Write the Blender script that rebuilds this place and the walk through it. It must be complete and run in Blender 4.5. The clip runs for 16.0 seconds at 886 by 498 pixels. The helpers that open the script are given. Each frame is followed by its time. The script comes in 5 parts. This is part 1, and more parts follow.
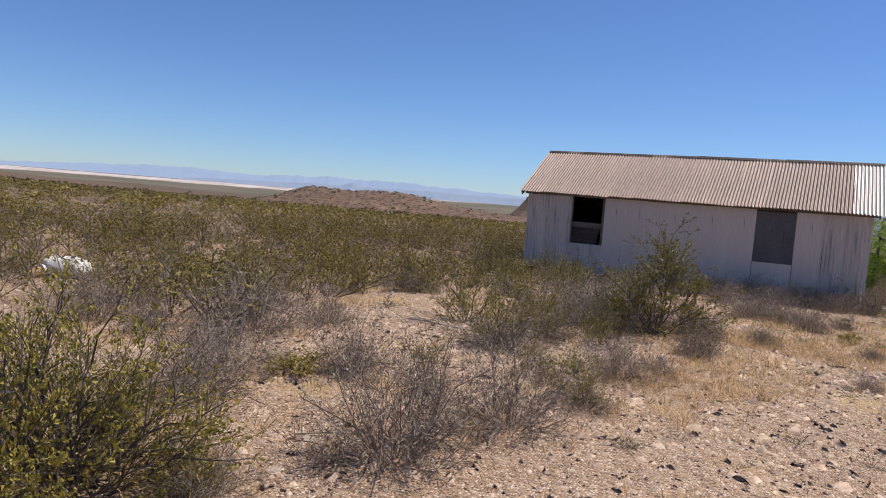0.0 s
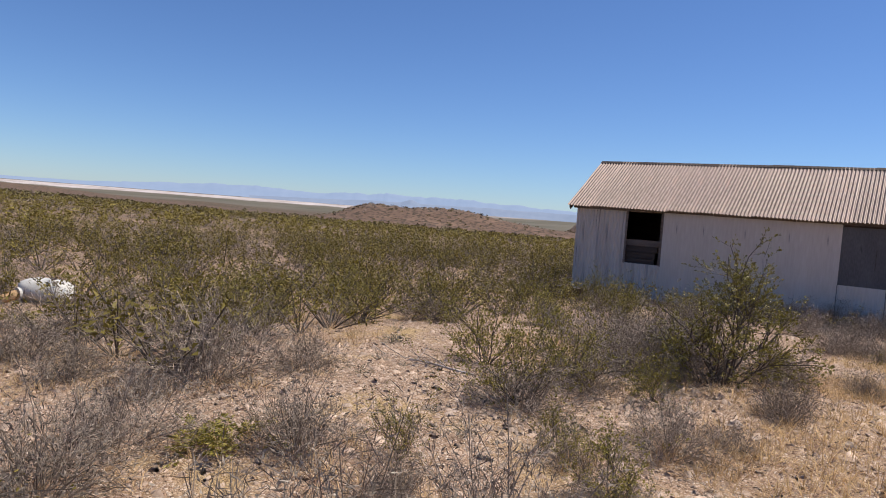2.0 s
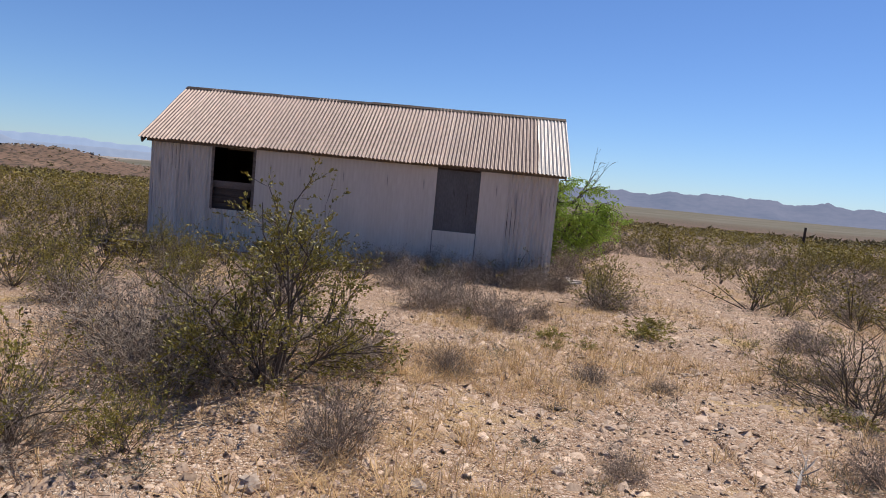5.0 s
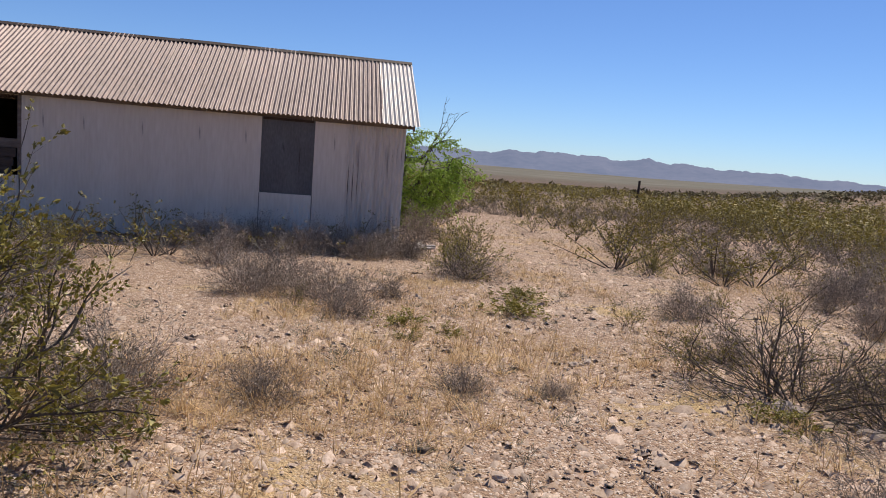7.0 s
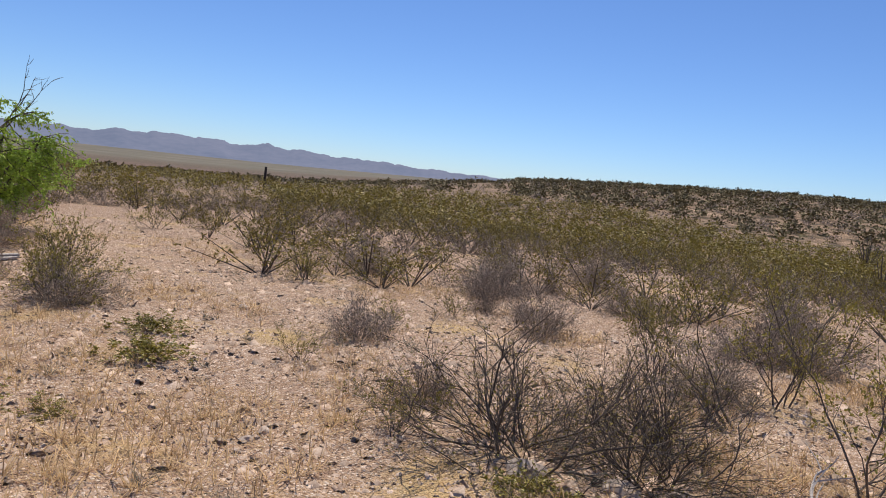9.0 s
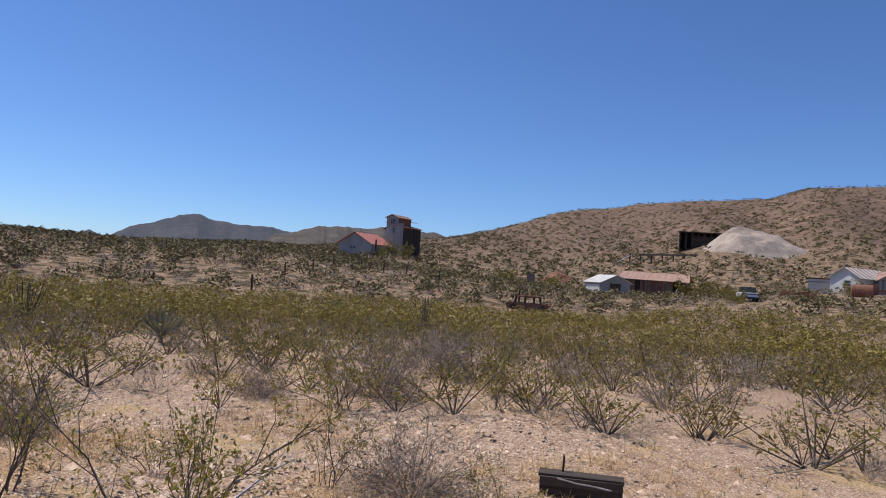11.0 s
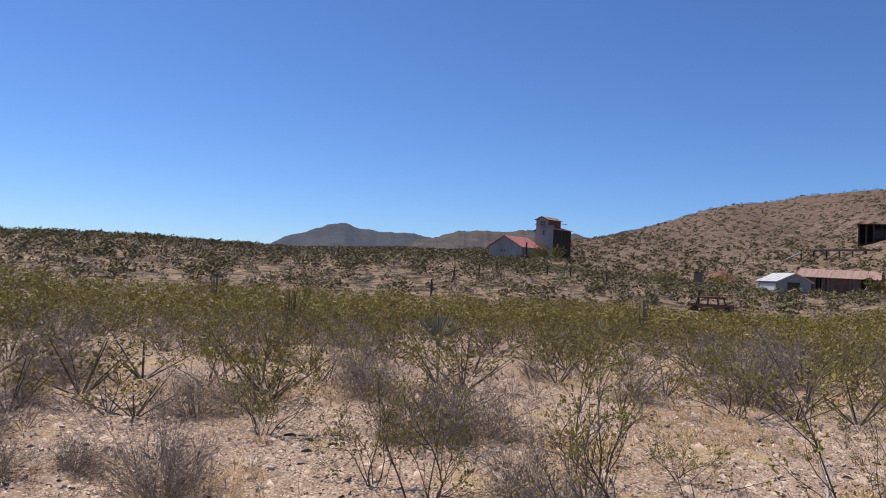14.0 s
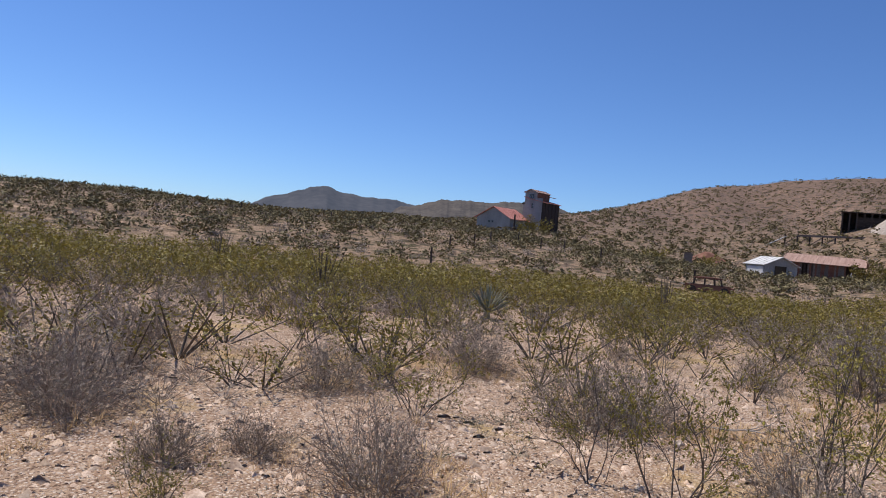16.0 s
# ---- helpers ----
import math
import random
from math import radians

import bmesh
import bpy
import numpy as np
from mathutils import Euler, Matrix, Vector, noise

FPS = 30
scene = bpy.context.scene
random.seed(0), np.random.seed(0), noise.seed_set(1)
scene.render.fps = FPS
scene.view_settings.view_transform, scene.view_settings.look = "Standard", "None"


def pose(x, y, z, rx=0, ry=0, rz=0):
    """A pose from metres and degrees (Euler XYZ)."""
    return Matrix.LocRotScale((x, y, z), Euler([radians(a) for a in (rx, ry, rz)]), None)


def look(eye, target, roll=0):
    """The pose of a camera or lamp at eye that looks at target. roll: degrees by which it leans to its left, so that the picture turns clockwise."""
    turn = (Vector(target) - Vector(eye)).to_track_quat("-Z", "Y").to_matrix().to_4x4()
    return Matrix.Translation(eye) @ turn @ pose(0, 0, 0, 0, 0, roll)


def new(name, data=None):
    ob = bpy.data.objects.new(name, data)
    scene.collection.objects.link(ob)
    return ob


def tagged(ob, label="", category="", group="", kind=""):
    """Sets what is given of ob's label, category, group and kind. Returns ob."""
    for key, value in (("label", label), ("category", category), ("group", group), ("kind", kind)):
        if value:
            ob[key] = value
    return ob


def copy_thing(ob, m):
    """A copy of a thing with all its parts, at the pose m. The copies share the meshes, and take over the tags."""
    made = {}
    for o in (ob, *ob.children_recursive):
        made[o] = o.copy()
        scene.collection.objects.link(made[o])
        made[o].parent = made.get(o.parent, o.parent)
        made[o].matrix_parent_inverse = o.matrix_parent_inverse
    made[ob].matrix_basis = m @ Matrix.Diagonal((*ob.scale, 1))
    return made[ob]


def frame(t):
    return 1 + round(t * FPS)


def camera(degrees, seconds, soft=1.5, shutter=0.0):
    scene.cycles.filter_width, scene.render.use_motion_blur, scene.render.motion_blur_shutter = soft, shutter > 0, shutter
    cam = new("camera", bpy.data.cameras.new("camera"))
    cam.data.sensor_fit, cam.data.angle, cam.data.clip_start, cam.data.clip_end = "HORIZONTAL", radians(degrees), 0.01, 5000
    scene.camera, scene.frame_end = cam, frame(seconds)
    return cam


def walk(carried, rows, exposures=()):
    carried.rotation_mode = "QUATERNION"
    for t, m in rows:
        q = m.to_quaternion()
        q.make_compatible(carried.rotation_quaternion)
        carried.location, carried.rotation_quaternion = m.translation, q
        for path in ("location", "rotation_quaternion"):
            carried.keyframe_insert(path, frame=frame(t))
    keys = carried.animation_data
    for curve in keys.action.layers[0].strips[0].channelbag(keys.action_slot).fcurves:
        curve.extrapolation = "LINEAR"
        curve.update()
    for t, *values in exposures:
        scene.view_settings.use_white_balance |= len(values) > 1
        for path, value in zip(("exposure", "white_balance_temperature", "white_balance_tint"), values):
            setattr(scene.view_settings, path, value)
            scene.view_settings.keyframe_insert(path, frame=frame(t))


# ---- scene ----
cam = camera(64.7, 16.0, soft=1.0)
PATH = [
    (0, (1.499, -18.971, 1.79), (0.552, -17.216, 1.642), 4.5),
    (0.5, (1.359, -18.568, 1.808), (0.286, -16.885, 1.685), 3.3),
    (1, (1.233, -18.125, 1.813), (0.118, -16.468, 1.712), 2.8),
    (1.5, (1.09, -17.685, 1.823), (-0.022, -16.025, 1.728), 2.9),
    (2, (1.092, -17.227, 1.784), (-0.001, -15.555, 1.671), 4.3),
    (2.5, (1.022, -16.781, 1.744), (-0.068, -15.109, 1.613), 6.3),
    (3, (0.986, -16.333, 1.747), (-0.095, -14.657, 1.6), 7.6),
    (3.5, (1.021, -15.841, 1.739), (0.003, -14.127, 1.577), 7.5),
    (4, (0.979, -15.363, 1.737), (0.122, -13.564, 1.568), 6.1),
    (4.5, (1.054, -14.905, 1.729), (0.538, -12.982, 1.547), 5.2),
    (5, (1.125, -14.424, 1.753), (1.006, -12.436, 1.57), 5.4),
    (5.2, (1.111, -14.239, 1.724), (1.122, -12.247, 1.54), 5.7),
    (7.3, (1.303, -12.172, 1.64), (1.685, -10.228, 1.365), 4.7),
    (7.5, (1.32, -11.948, 1.668), (1.763, -10.019, 1.383), 4.8),
    (8, (1.341, -11.416, 1.64), (1.975, -9.54, 1.353), 5.0),
    (8.5, (1.481, -11.086, 1.656), (2.416, -9.335, 1.413), 5.9),
    (9, (1.598, -10.748, 1.678), (2.867, -9.216, 1.478), 6.2),
    (9.5, (1.692, -10.367, 1.683), (3.268, -9.152, 1.484), 6.1),
    (10, (1.984, -10.147, 1.722), (3.905, -9.608, 1.58), 5.4),
    (10.2, (2.121, -10.107, 1.748), (4.121, -10.117, 1.735), 4.4),
    (12.3, (2.675, -8.414, 1.555), (4.566, -9.056, 1.663), 3.6),
    (12.5, (2.763, -8.207, 1.558), (4.687, -8.744, 1.656), 3.3),
    (13, (2.96, -7.634, 1.498), (4.936, -7.926, 1.587), 2.7),
    (13.5, (3.044, -7.119, 1.513), (5.037, -7.264, 1.596), 2.6),
    (14, (3.083, -6.733, 1.506), (5.079, -6.84, 1.572), 2.8),
    (14.5, (3.293, -6.306, 1.452), (5.289, -6.42, 1.499), 3.4),
    (15, (3.439, -5.933, 1.491), (5.433, -6.078, 1.523), 4.3),
    (15.5, (3.551, -5.555, 1.476), (5.543, -5.741, 1.488), 5.1),
    (16, (3.783, -5.152, 1.406), (5.776, -5.32, 1.386), 5.4),
]
walk(cam, [(t, look(eye, target, roll)) for t, eye, target, roll in PATH],
     exposures=[(0, 0.0, 6500, 10), (9, 0.0, 6500, 10), (12.3, 0.0, 6150, 10), (16, 0.0, 6150, 10)])

# ---- light ----
SUN_TO = Vector((0.34, 0.38, 0.86)).normalized()
world = bpy.data.worlds.new("sky")
scene.world = world
world.use_nodes = True
wn = world.node_tree.nodes
wn.clear()
sky = wn.new("ShaderNodeTexSky")
sky.sky_type = "NISHITA"
sky.sun_disc = False
sky.sun_elevation = math.asin(SUN_TO.z)
sky.sun_rotation = math.atan2(SUN_TO.x, SUN_TO.y)
sky.altitude = 1200
sky.air_density = 1.0
sky.dust_density = 0.15
sky.ozone_density = 3.0
bg = wn.new("ShaderNodeBackground")
bg.inputs["Strength"].default_value = 0.09
wout = wn.new("ShaderNodeOutputWorld")
tint = wn.new("ShaderNodeMix")
tint.data_type, tint.blend_type = "RGBA", "MULTIPLY"
tint.inputs[0].default_value = 1.0
tint.inputs[7].default_value = (0.75, 0.94, 1.27, 1)
world.node_tree.links.new(sky.outputs[0], tint.inputs[6])
world.node_tree.links.new(tint.outputs[2], bg.inputs["Color"])
world.node_tree.links.new(bg.outputs[0], wout.inputs["Surface"])
sun = new("sun", bpy.data.lights.new("sun", "SUN"))
sun.data.energy = 4.7
sun.data.angle = radians(0.53)
sun.data.color = (1.0, 0.915, 0.79)
sun.matrix_world = look(SUN_TO * 50, (0, 0, 0))


# ---- materials ----
def material(name, dark, light, scale=6.0, fine=60.0, rough=0.85, bump=0.3, depth=0.01, metal=0.0,
             stretch=(1, 1, 1), spots=None, spot_scale=3.0, spot_at=(0.52, 0.62), per_object=0.0, per_island=0.0, gloss=0.3, thin=0.0):
    """A surface with colour variation at two scales, optional stains and fine relief."""
    m = bpy.data.materials.new(name)
    m.use_nodes = True
    nt = m.node_tree
    n, ln = nt.nodes, nt.links.new
    b = n["Principled BSDF"]
    b.inputs["Roughness"].default_value = rough
    b.inputs["Metallic"].default_value = metal
    b.inputs["Specular IOR Level"].default_value = gloss
    tc = n.new("ShaderNodeTexCoord")
    mp = n.new("ShaderNodeMapping")
    mp.inputs["Scale"].default_value = stretch
    ln(tc.outputs["Object"], mp.inputs["Vector"])
    big, small = n.new("ShaderNodeTexNoise"), n.new("ShaderNodeTexNoise")
    big.inputs["Scale"].default_value, small.inputs["Scale"].default_value = scale, fine
    big.inputs["Detail"].default_value, small.inputs["Detail"].default_value = 5, 4
    for t in (big, small):
        ln(mp.outputs[0], t.inputs["Vector"])
    mix = n.new("ShaderNodeMath")
    mix.operation = "MULTIPLY_ADD"
    mix.inputs[1].default_value = 0.45
    ln(small.outputs["Fac"], mix.inputs[0])
    half = n.new("ShaderNodeMath")
    half.operation = "MULTIPLY"
    half.inputs[1].default_value = 0.55
    ln(big.outputs["Fac"], half.inputs[0])
    ln(half.outputs[0], mix.inputs[2])
    ramp = n.new("ShaderNodeValToRGB")
    ramp.color_ramp.elements[0].position, ramp.color_ramp.elements[1].position = 0.34, 0.66
    ramp.color_ramp.elements[0].color, ramp.color_ramp.elements[1].color = (*dark, 1), (*light, 1)
    ln(mix.outputs[0], ramp.inputs[0])
    colour = ramp.outputs[0]
    if spots:
        st = n.new("ShaderNodeTexNoise")
        st.inputs["Scale"].default_value, st.inputs["Detail"].default_value = spot_scale, 6
        ln(mp.outputs[0], st.inputs["Vector"])
        cut = n.new("ShaderNodeMapRange")
        cut.inputs[1].default_value, cut.inputs[2].default_value = spot_at
        ln(st.outputs["Fac"], cut.inputs[0])
        over = n.new("ShaderNodeMix")
        over.data_type = "RGBA"
        over.inputs[7].default_value = (*spots, 1)
        ln(cut.outputs[0], over.inputs[0])
        ln(colour, over.inputs[6])
        colour = over.outputs[2]
    for amount, node, socket in ((per_object, "ShaderNodeObjectInfo", "Random"), (per_island, "ShaderNodeNewGeometry", "Random Per Island")):
        if amount:
            info = n.new(node)
            rng = n.new("ShaderNodeMapRange")
            rng.inputs[3].default_value, rng.inputs[4].default_value = 1 - amount, 1 + amount
            ln(info.outputs[socket], rng.inputs[0])
            hsv = n.new("ShaderNodeHueSaturation")
            ln(rng.outputs[0], hsv.inputs["Value"])
            ln(colour, hsv.inputs["Color"])
            colour = hsv.outputs[0]
    ln(colour, b.inputs["Base Color"])
    if bump:
        bp = n.new("ShaderNodeBump")
        bp.inputs["Strength"].default_value, bp.inputs["Distance"].default_value = bump, depth
        ln(mix.outputs[0], bp.inputs["Height"])
        ln(bp.outputs[0], b.inputs["Normal"])
    if thin:
        # leaves let part of the light through
        tr, both = n.new("ShaderNodeBsdfTranslucent"), n.new("ShaderNodeMixShader")
        both.inputs[0].default_value = thin
        ln(colour, tr.inputs["Color"])
        ln(b.outputs[0], both.inputs[1])
        ln(tr.outputs[0], both.inputs[2])
        ln(both.outputs[0], n["Material Output"].inputs["Surface"])
    return m


def ground_material():
    """Pinkish gravel near by, and far off the speckle of scrub, the tan flats and the white dry lake."""
    m = bpy.data.materials.new("desert_ground")
    m.use_nodes = True
    nt = m.node_tree
    n, ln = nt.nodes, nt.links.new
    b = n["Principled BSDF"]
    b.inputs["Roughness"].default_value = 0.95
    b.inputs["Specular IOR Level"].default_value = 0.15
    geo = n.new("ShaderNodeNewGeometry")

    def noise_at(scale, detail=5, rough=0.55):
        t = n.new("ShaderNodeTexNoise")
        t.inputs["Scale"].default_value, t.inputs["Detail"].default_value, t.inputs["Roughness"].default_value = scale, detail, rough
        ln(geo.outputs["Position"], t.inputs["Vector"])
        return t.outputs["Fac"]

    def ramp(fac, *stops):
        r = n.new("ShaderNodeValToRGB")
        while len(r.color_ramp.elements) < len(stops):
            r.color_ramp.elements.new(0.5)
        for e, (p, c) in zip(r.color_ramp.elements, stops):
            e.position, e.color = p, (*c, 1)
        ln(fac, r.inputs[0])
        return r.outputs[0]

    def fit_range(value, a, z):
        r = n.new("ShaderNodeMapRange")
        r.interpolation_type = "SMOOTHSTEP"
        r.inputs[1].default_value, r.inputs[2].default_value = a, z
        ln(value, r.inputs[0])
        return r.outputs[0]

    def blend(fac, a, z):
        x = n.new("ShaderNodeMix")
        x.data_type = "RGBA"
        for sock, v in ((0, fac), (6, a), (7, z)):
            if isinstance(v, tuple):
                x.inputs[sock].default_value = (*v, 1)
            else:
                ln(v, x.inputs[sock])
        return x.outputs[2]

    def times(a, z):
        x = n.new("ShaderNodeMath")
        x.operation = "MULTIPLY"
        ln(a, x.inputs[0])
        ln(z, x.inputs[1])
        return x.outputs[0]

    # gravel: cells of different stone colours over sandy soil
    vor = n.new("ShaderNodeTexVoronoi")
    vor.inputs["Scale"].default_value = 52
    ln(geo.outputs["Position"], vor.inputs["Vector"])
    vor2 = n.new("ShaderNodeTexVoronoi")
    vor2.inputs["Scale"].default_value = 140
    ln(geo.outputs["Position"], vor2.inputs["Vector"])
    sep = n.new("ShaderNodeSeparateColor")
    ln(vor.outputs["Color"], sep.inputs[0])
    stone = ramp(sep.outputs[0], (0.0, (0.11, 0.065, 0.043)), (0.3, (0.35, 0.225, 0.152)), (0.65, (0.56, 0.405, 0.295)), (1.0, (0.82, 0.69, 0.565)))
    soil = ramp(noise_at(9), (0.3, (0.34, 0.215, 0.138)), (0.7, (0.56, 0.39, 0.262)))
    near = blend(fit_range(vor.outputs["Distance"], 0.62, 0.42), soil, stone)
    patch = ramp(noise_at(0.55, 6), (0.35, (0.43, 0.28, 0.18)), (0.65, (0.61, 0.475, 0.365)))
    near = blend(fit_range(noise_at(1.7), 0.5, 1.4), near, patch)
    # straw litter
    near = blend(fit_range(noise_at(0.8, 7), 0.52, 0.72), near, ramp(noise_at(70, 8), (0.35, (0.36, 0.225, 0.10)), (0.65, (0.74, 0.54, 0.28))))
    # distance from the walked lane
    sub = n.new("ShaderNodeVectorMath")
    sub.operation = "DISTANCE"
    ln(geo.outputs["Position"], sub.inputs[0])
    sub.inputs[1].default_value = (3, -9, 0)
    far = sub.outputs["Value"]
    scrub = ramp(noise_at(0.5, 10, 0.78), (0.37, (0.44, 0.31, 0.205)), (0.45, (0.32, 0.22, 0.145)), (0.54, (0.18, 0.125, 0.08)), (0.62, (0.37, 0.255, 0.17)))
    for scale, size in ((0.55, 0.30), (0.27, 0.22)):
        dots = n.new("ShaderNodeTexVoronoi")
        dots.inputs["Scale"].default_value = scale
        ln(geo.outputs["Position"], dots.inputs["Vector"])
        scrub = blend(fit_range(dots.outputs["Distance"], size + 0.14, size - 0.06), scrub, ramp(noise_at(0.21, 3), (0.4, (0.075, 0.062, 0.03)), (0.6, (0.105, 0.08, 0.055))))
    ground = blend(fit_range(far, 11, 50), near, scrub)
    # stony brown hillsides
    stony = ramp(noise_at(0.045, 13, 0.8), (0.36, (0.285, 0.185, 0.128)), (0.5, (0.17, 0.11, 0.078)), (0.64, (0.24, 0.156, 0.112)))
    for scale, size in ((0.4, 0.30), (0.17, 0.20)):
        dots = n.new("ShaderNodeTexVoronoi")
        dots.inputs["Scale"].default_value = scale
        ln(geo.outputs["Position"], dots.inputs["Vector"])
        stony = blend(fit_range(dots.outputs["Distance"], size + 0.16, size - 0.05), stony, (0.065, 0.052, 0.036))
    ground = blend(fit_range(far, 120, 300), ground, stony)
    # rolling country past the first rises: coarser scrub
    wide = ramp(noise_at(0.06, 13, 0.85), (0.38, (0.24, 0.165, 0.115)), (0.5, (0.10, 0.078, 0.053)), (0.62, (0.20, 0.145, 0.10)))
    ground = blend(fit_range(far, 600, 1300), ground, wide)
    flats = ramp(noise_at(0.004, 8, 0.7), (0.35, (0.20, 0.172, 0.13)), (0.65, (0.12, 0.114, 0.08)))
    ground = blend(fit_range(far, 1500, 2300), ground, flats)
    # the dry lake lies to the west-north-west
    pos = n.new("ShaderNodeSeparateXYZ")
    ln(geo.outputs["Position"], pos.inputs[0])
    west = fit_range(pos.outputs[0], -1500, -2000)
    stripe = n.new("ShaderNodeMath")
    stripe.operation = "MULTIPLY_ADD"
    ln(noise_at(0.0016, 6), stripe.inputs[0])
    stripe.inputs[1].default_value = 1500
    ln(far, stripe.inputs[2])
    lake = times(times(fit_range(stripe.outputs[0], 3780, 3880), fit_range(stripe.outputs[0], 4800, 4600)), west)
    ground = blend(lake, ground, ramp(noise_at(0.006, 6), (0.38, (0.40, 0.33, 0.28)), (0.55, (0.62, 0.55, 0.52))))
    ln(ground, b.inputs["Base Color"])
    add = n.new("ShaderNodeMath")
    add.operation = "MULTIPLY_ADD"
    add.inputs[1].default_value = 0.5
    ln(vor2.outputs["Distance"], add.inputs[0])
    ln(vor.outputs["Distance"], add.inputs[2])
    bp = n.new("ShaderNodeBump")
    bp.invert = True
    bp.inputs["Strength"].default_value, bp.inputs["Distance"].default_value = 0.9, 0.018
    ln(add.outputs[0], bp.inputs["Height"])
    ln(bp.outputs[0], b.inputs["Normal"])
    return m


def hill_material(name, dark, light, haze_glow, scale=0.02):
    """Far mountains, the haze of miles of air put in as glow."""
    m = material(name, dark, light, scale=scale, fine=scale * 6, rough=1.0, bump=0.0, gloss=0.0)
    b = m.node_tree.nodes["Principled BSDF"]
    b.inputs["Emission Color"].default_value = (*haze_glow, 1)
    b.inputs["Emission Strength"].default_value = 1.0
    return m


GROUND = ground_material()
STONE = material("pale_stone", (0.30, 0.195, 0.135), (0.64, 0.50, 0.39), scale=9, fine=70, per_island=0.35, depth=0.004)
ROCK = material("weathered_rock", (0.34, 0.25, 0.19), (0.62, 0.52, 0.43), scale=5, fine=40, bump=0.6, per_object=0.2)
DARK_ROCK = material("dark_desert_rock", (0.09, 0.065, 0.05), (0.24, 0.18, 0.14), scale=0.8, fine=8, bump=0.5, depth=0.1, per_island=0.3)
BARK = material("creosote_bark", (0.065, 0.05, 0.04), (0.17, 0.14, 0.115), scale=20, fine=120, per_object=0.25, depth=0.003)
PALE_BARK = material("bleached_wood", (0.26, 0.23, 0.21), (0.52, 0.48, 0.45), scale=14, fine=110, per_object=0.15, depth=0.003)
GREY_TWIG = material("grey_twigs", (0.17, 0.13, 0.098), (0.43, 0.355, 0.285), scale=12, fine=80, bump=0, per_object=0.2, per_island=0.35)
LEAF = material("creosote_leaf", (0.165, 0.14, 0.024), (0.38, 0.315, 0.06), scale=8, fine=50, rough=0.5, bump=0, per_object=0.2, per_island=0.4, gloss=0.5, thin=0.2)
OLIVE = material("olive_leaf", (0.145, 0.115, 0.024), (0.30, 0.235, 0.05), scale=8, fine=50, rough=0.6, bump=0, per_object=0.25, per_island=0.4, thin=0.18)
SLOPE_LEAF = material("dull_olive_scrub", (0.11, 0.09, 0.042), (0.25, 0.205, 0.10), scale=3, fine=20, rough=0.9, bump=0, per_island=0.4)
MESQUITE = material("mesquite_leaf", (0.22, 0.33, 0.045), (0.42, 0.54, 0.09), scale=6, fine=40, rough=0.5, bump=0, per_island=0.35, gloss=0.5, thin=0.4)
GREENGREY = material("saltbush_leaf", (0.13, 0.135, 0.085), (0.27, 0.26, 0.19), scale=8, fine=60, bump=0, per_object=0.2, per_island=0.3)
GREY_LEAF = material("dry_grey_leaf", (0.17, 0.14, 0.105), (0.40, 0.335, 0.265), scale=8, fine=60, bump=0, per_object=0.25, per_island=0.4)
STRAW = material("dry_grass", (0.42, 0.27, 0.13), (0.68, 0.49, 0.27), scale=3, fine=30, bump=0, per_island=0.3, thin=0.25)
PAINT = material("weathered_white_paint", (0.62, 0.545, 0.46), (0.74, 0.67, 0.585), scale=1.6, fine=22, rough=0.6, bump=0.25, depth=0.004,
                 stretch=(1.3, 0.16, 1), spots=(0.34, 0.30, 0.26), spot_scale=5.0, spot_at=(0.655, 0.70), per_object=0.03)
PAINT_WORN = material("peeling_white_paint", (0.52, 0.465, 0.40), (0.74, 0.67, 0.585), scale=2.4, fine=30, rough=0.65, bump=0.3, depth=0.004,
                      stretch=(1.4, 0.12, 1), spots=(0.27, 0.255, 0.245), spot_scale=4.0, spot_at=(0.54, 0.64), per_object=0.05)
ROOF = material("rusted_galvanised_iron", (0.155, 0.103, 0.083), (0.335, 0.25, 0.22), scale=1.5, fine=26, rough=0.5, metal=0.15, bump=0.2, depth=0.003,
                stretch=(1, 0.18, 1), spots=(0.33, 0.21, 0.165), spot_scale=2.6, spot_at=(0.55, 0.75), per_object=0.09, gloss=0.4)
ROOF_PALE = material("pale_galvanised_iron", (0.40, 0.37, 0.345), (0.56, 0.525, 0.495), scale=2, fine=26, rough=0.45, metal=0.2, bump=0.2, depth=0.003, stretch=(1, 0.2, 1))
DARK_IRON = material("dark_rusted_iron", (0.035, 0.026, 0.022), (0.10, 0.07, 0.055), scale=6, fine=60, rough=0.7, metal=0.3)
SHUTTER = material("grey_sheet_iron", (0.105, 0.10, 0.10), (0.17, 0.165, 0.165), scale=3, fine=40, rough=0.6, metal=0.2, stretch=(1, 0.3, 1),
                   spots=(0.055, 0.05, 0.048), spot_scale=6, spot_at=(0.62, 0.72))
TIMBER = material("grey_weathered_timber", (0.10, 0.075, 0.06), (0.25, 0.20, 0.165), scale=4, fine=60, stretch=(0.3, 4, 4), bump=0.5, per_object=0.2)
DARK_TIMBER = material("dark_old_timber", (0.035, 0.026, 0.021), (0.105, 0.078, 0.062), scale=4, fine=60, stretch=(0.3, 4, 4), bump=0.5, per_object=0.25)
RED_TIN = material("red_oxide_roof", (0.40, 0.15, 0.115), (0.60, 0.27, 0.21), scale=0.8, fine=9, rough=0.6, per_object=0.05)
RUST = material("rust_brown_iron", (0.13, 0.055, 0.035), (0.30, 0.14, 0.09), scale=1.2, fine=14, rough=0.85)
RUST_ROOF = material("rust_streaked_roof", (0.27, 0.15, 0.115), (0.50, 0.34, 0.27), scale=1.0, fine=9, rough=0.8, stretch=(3, 0.4, 1))
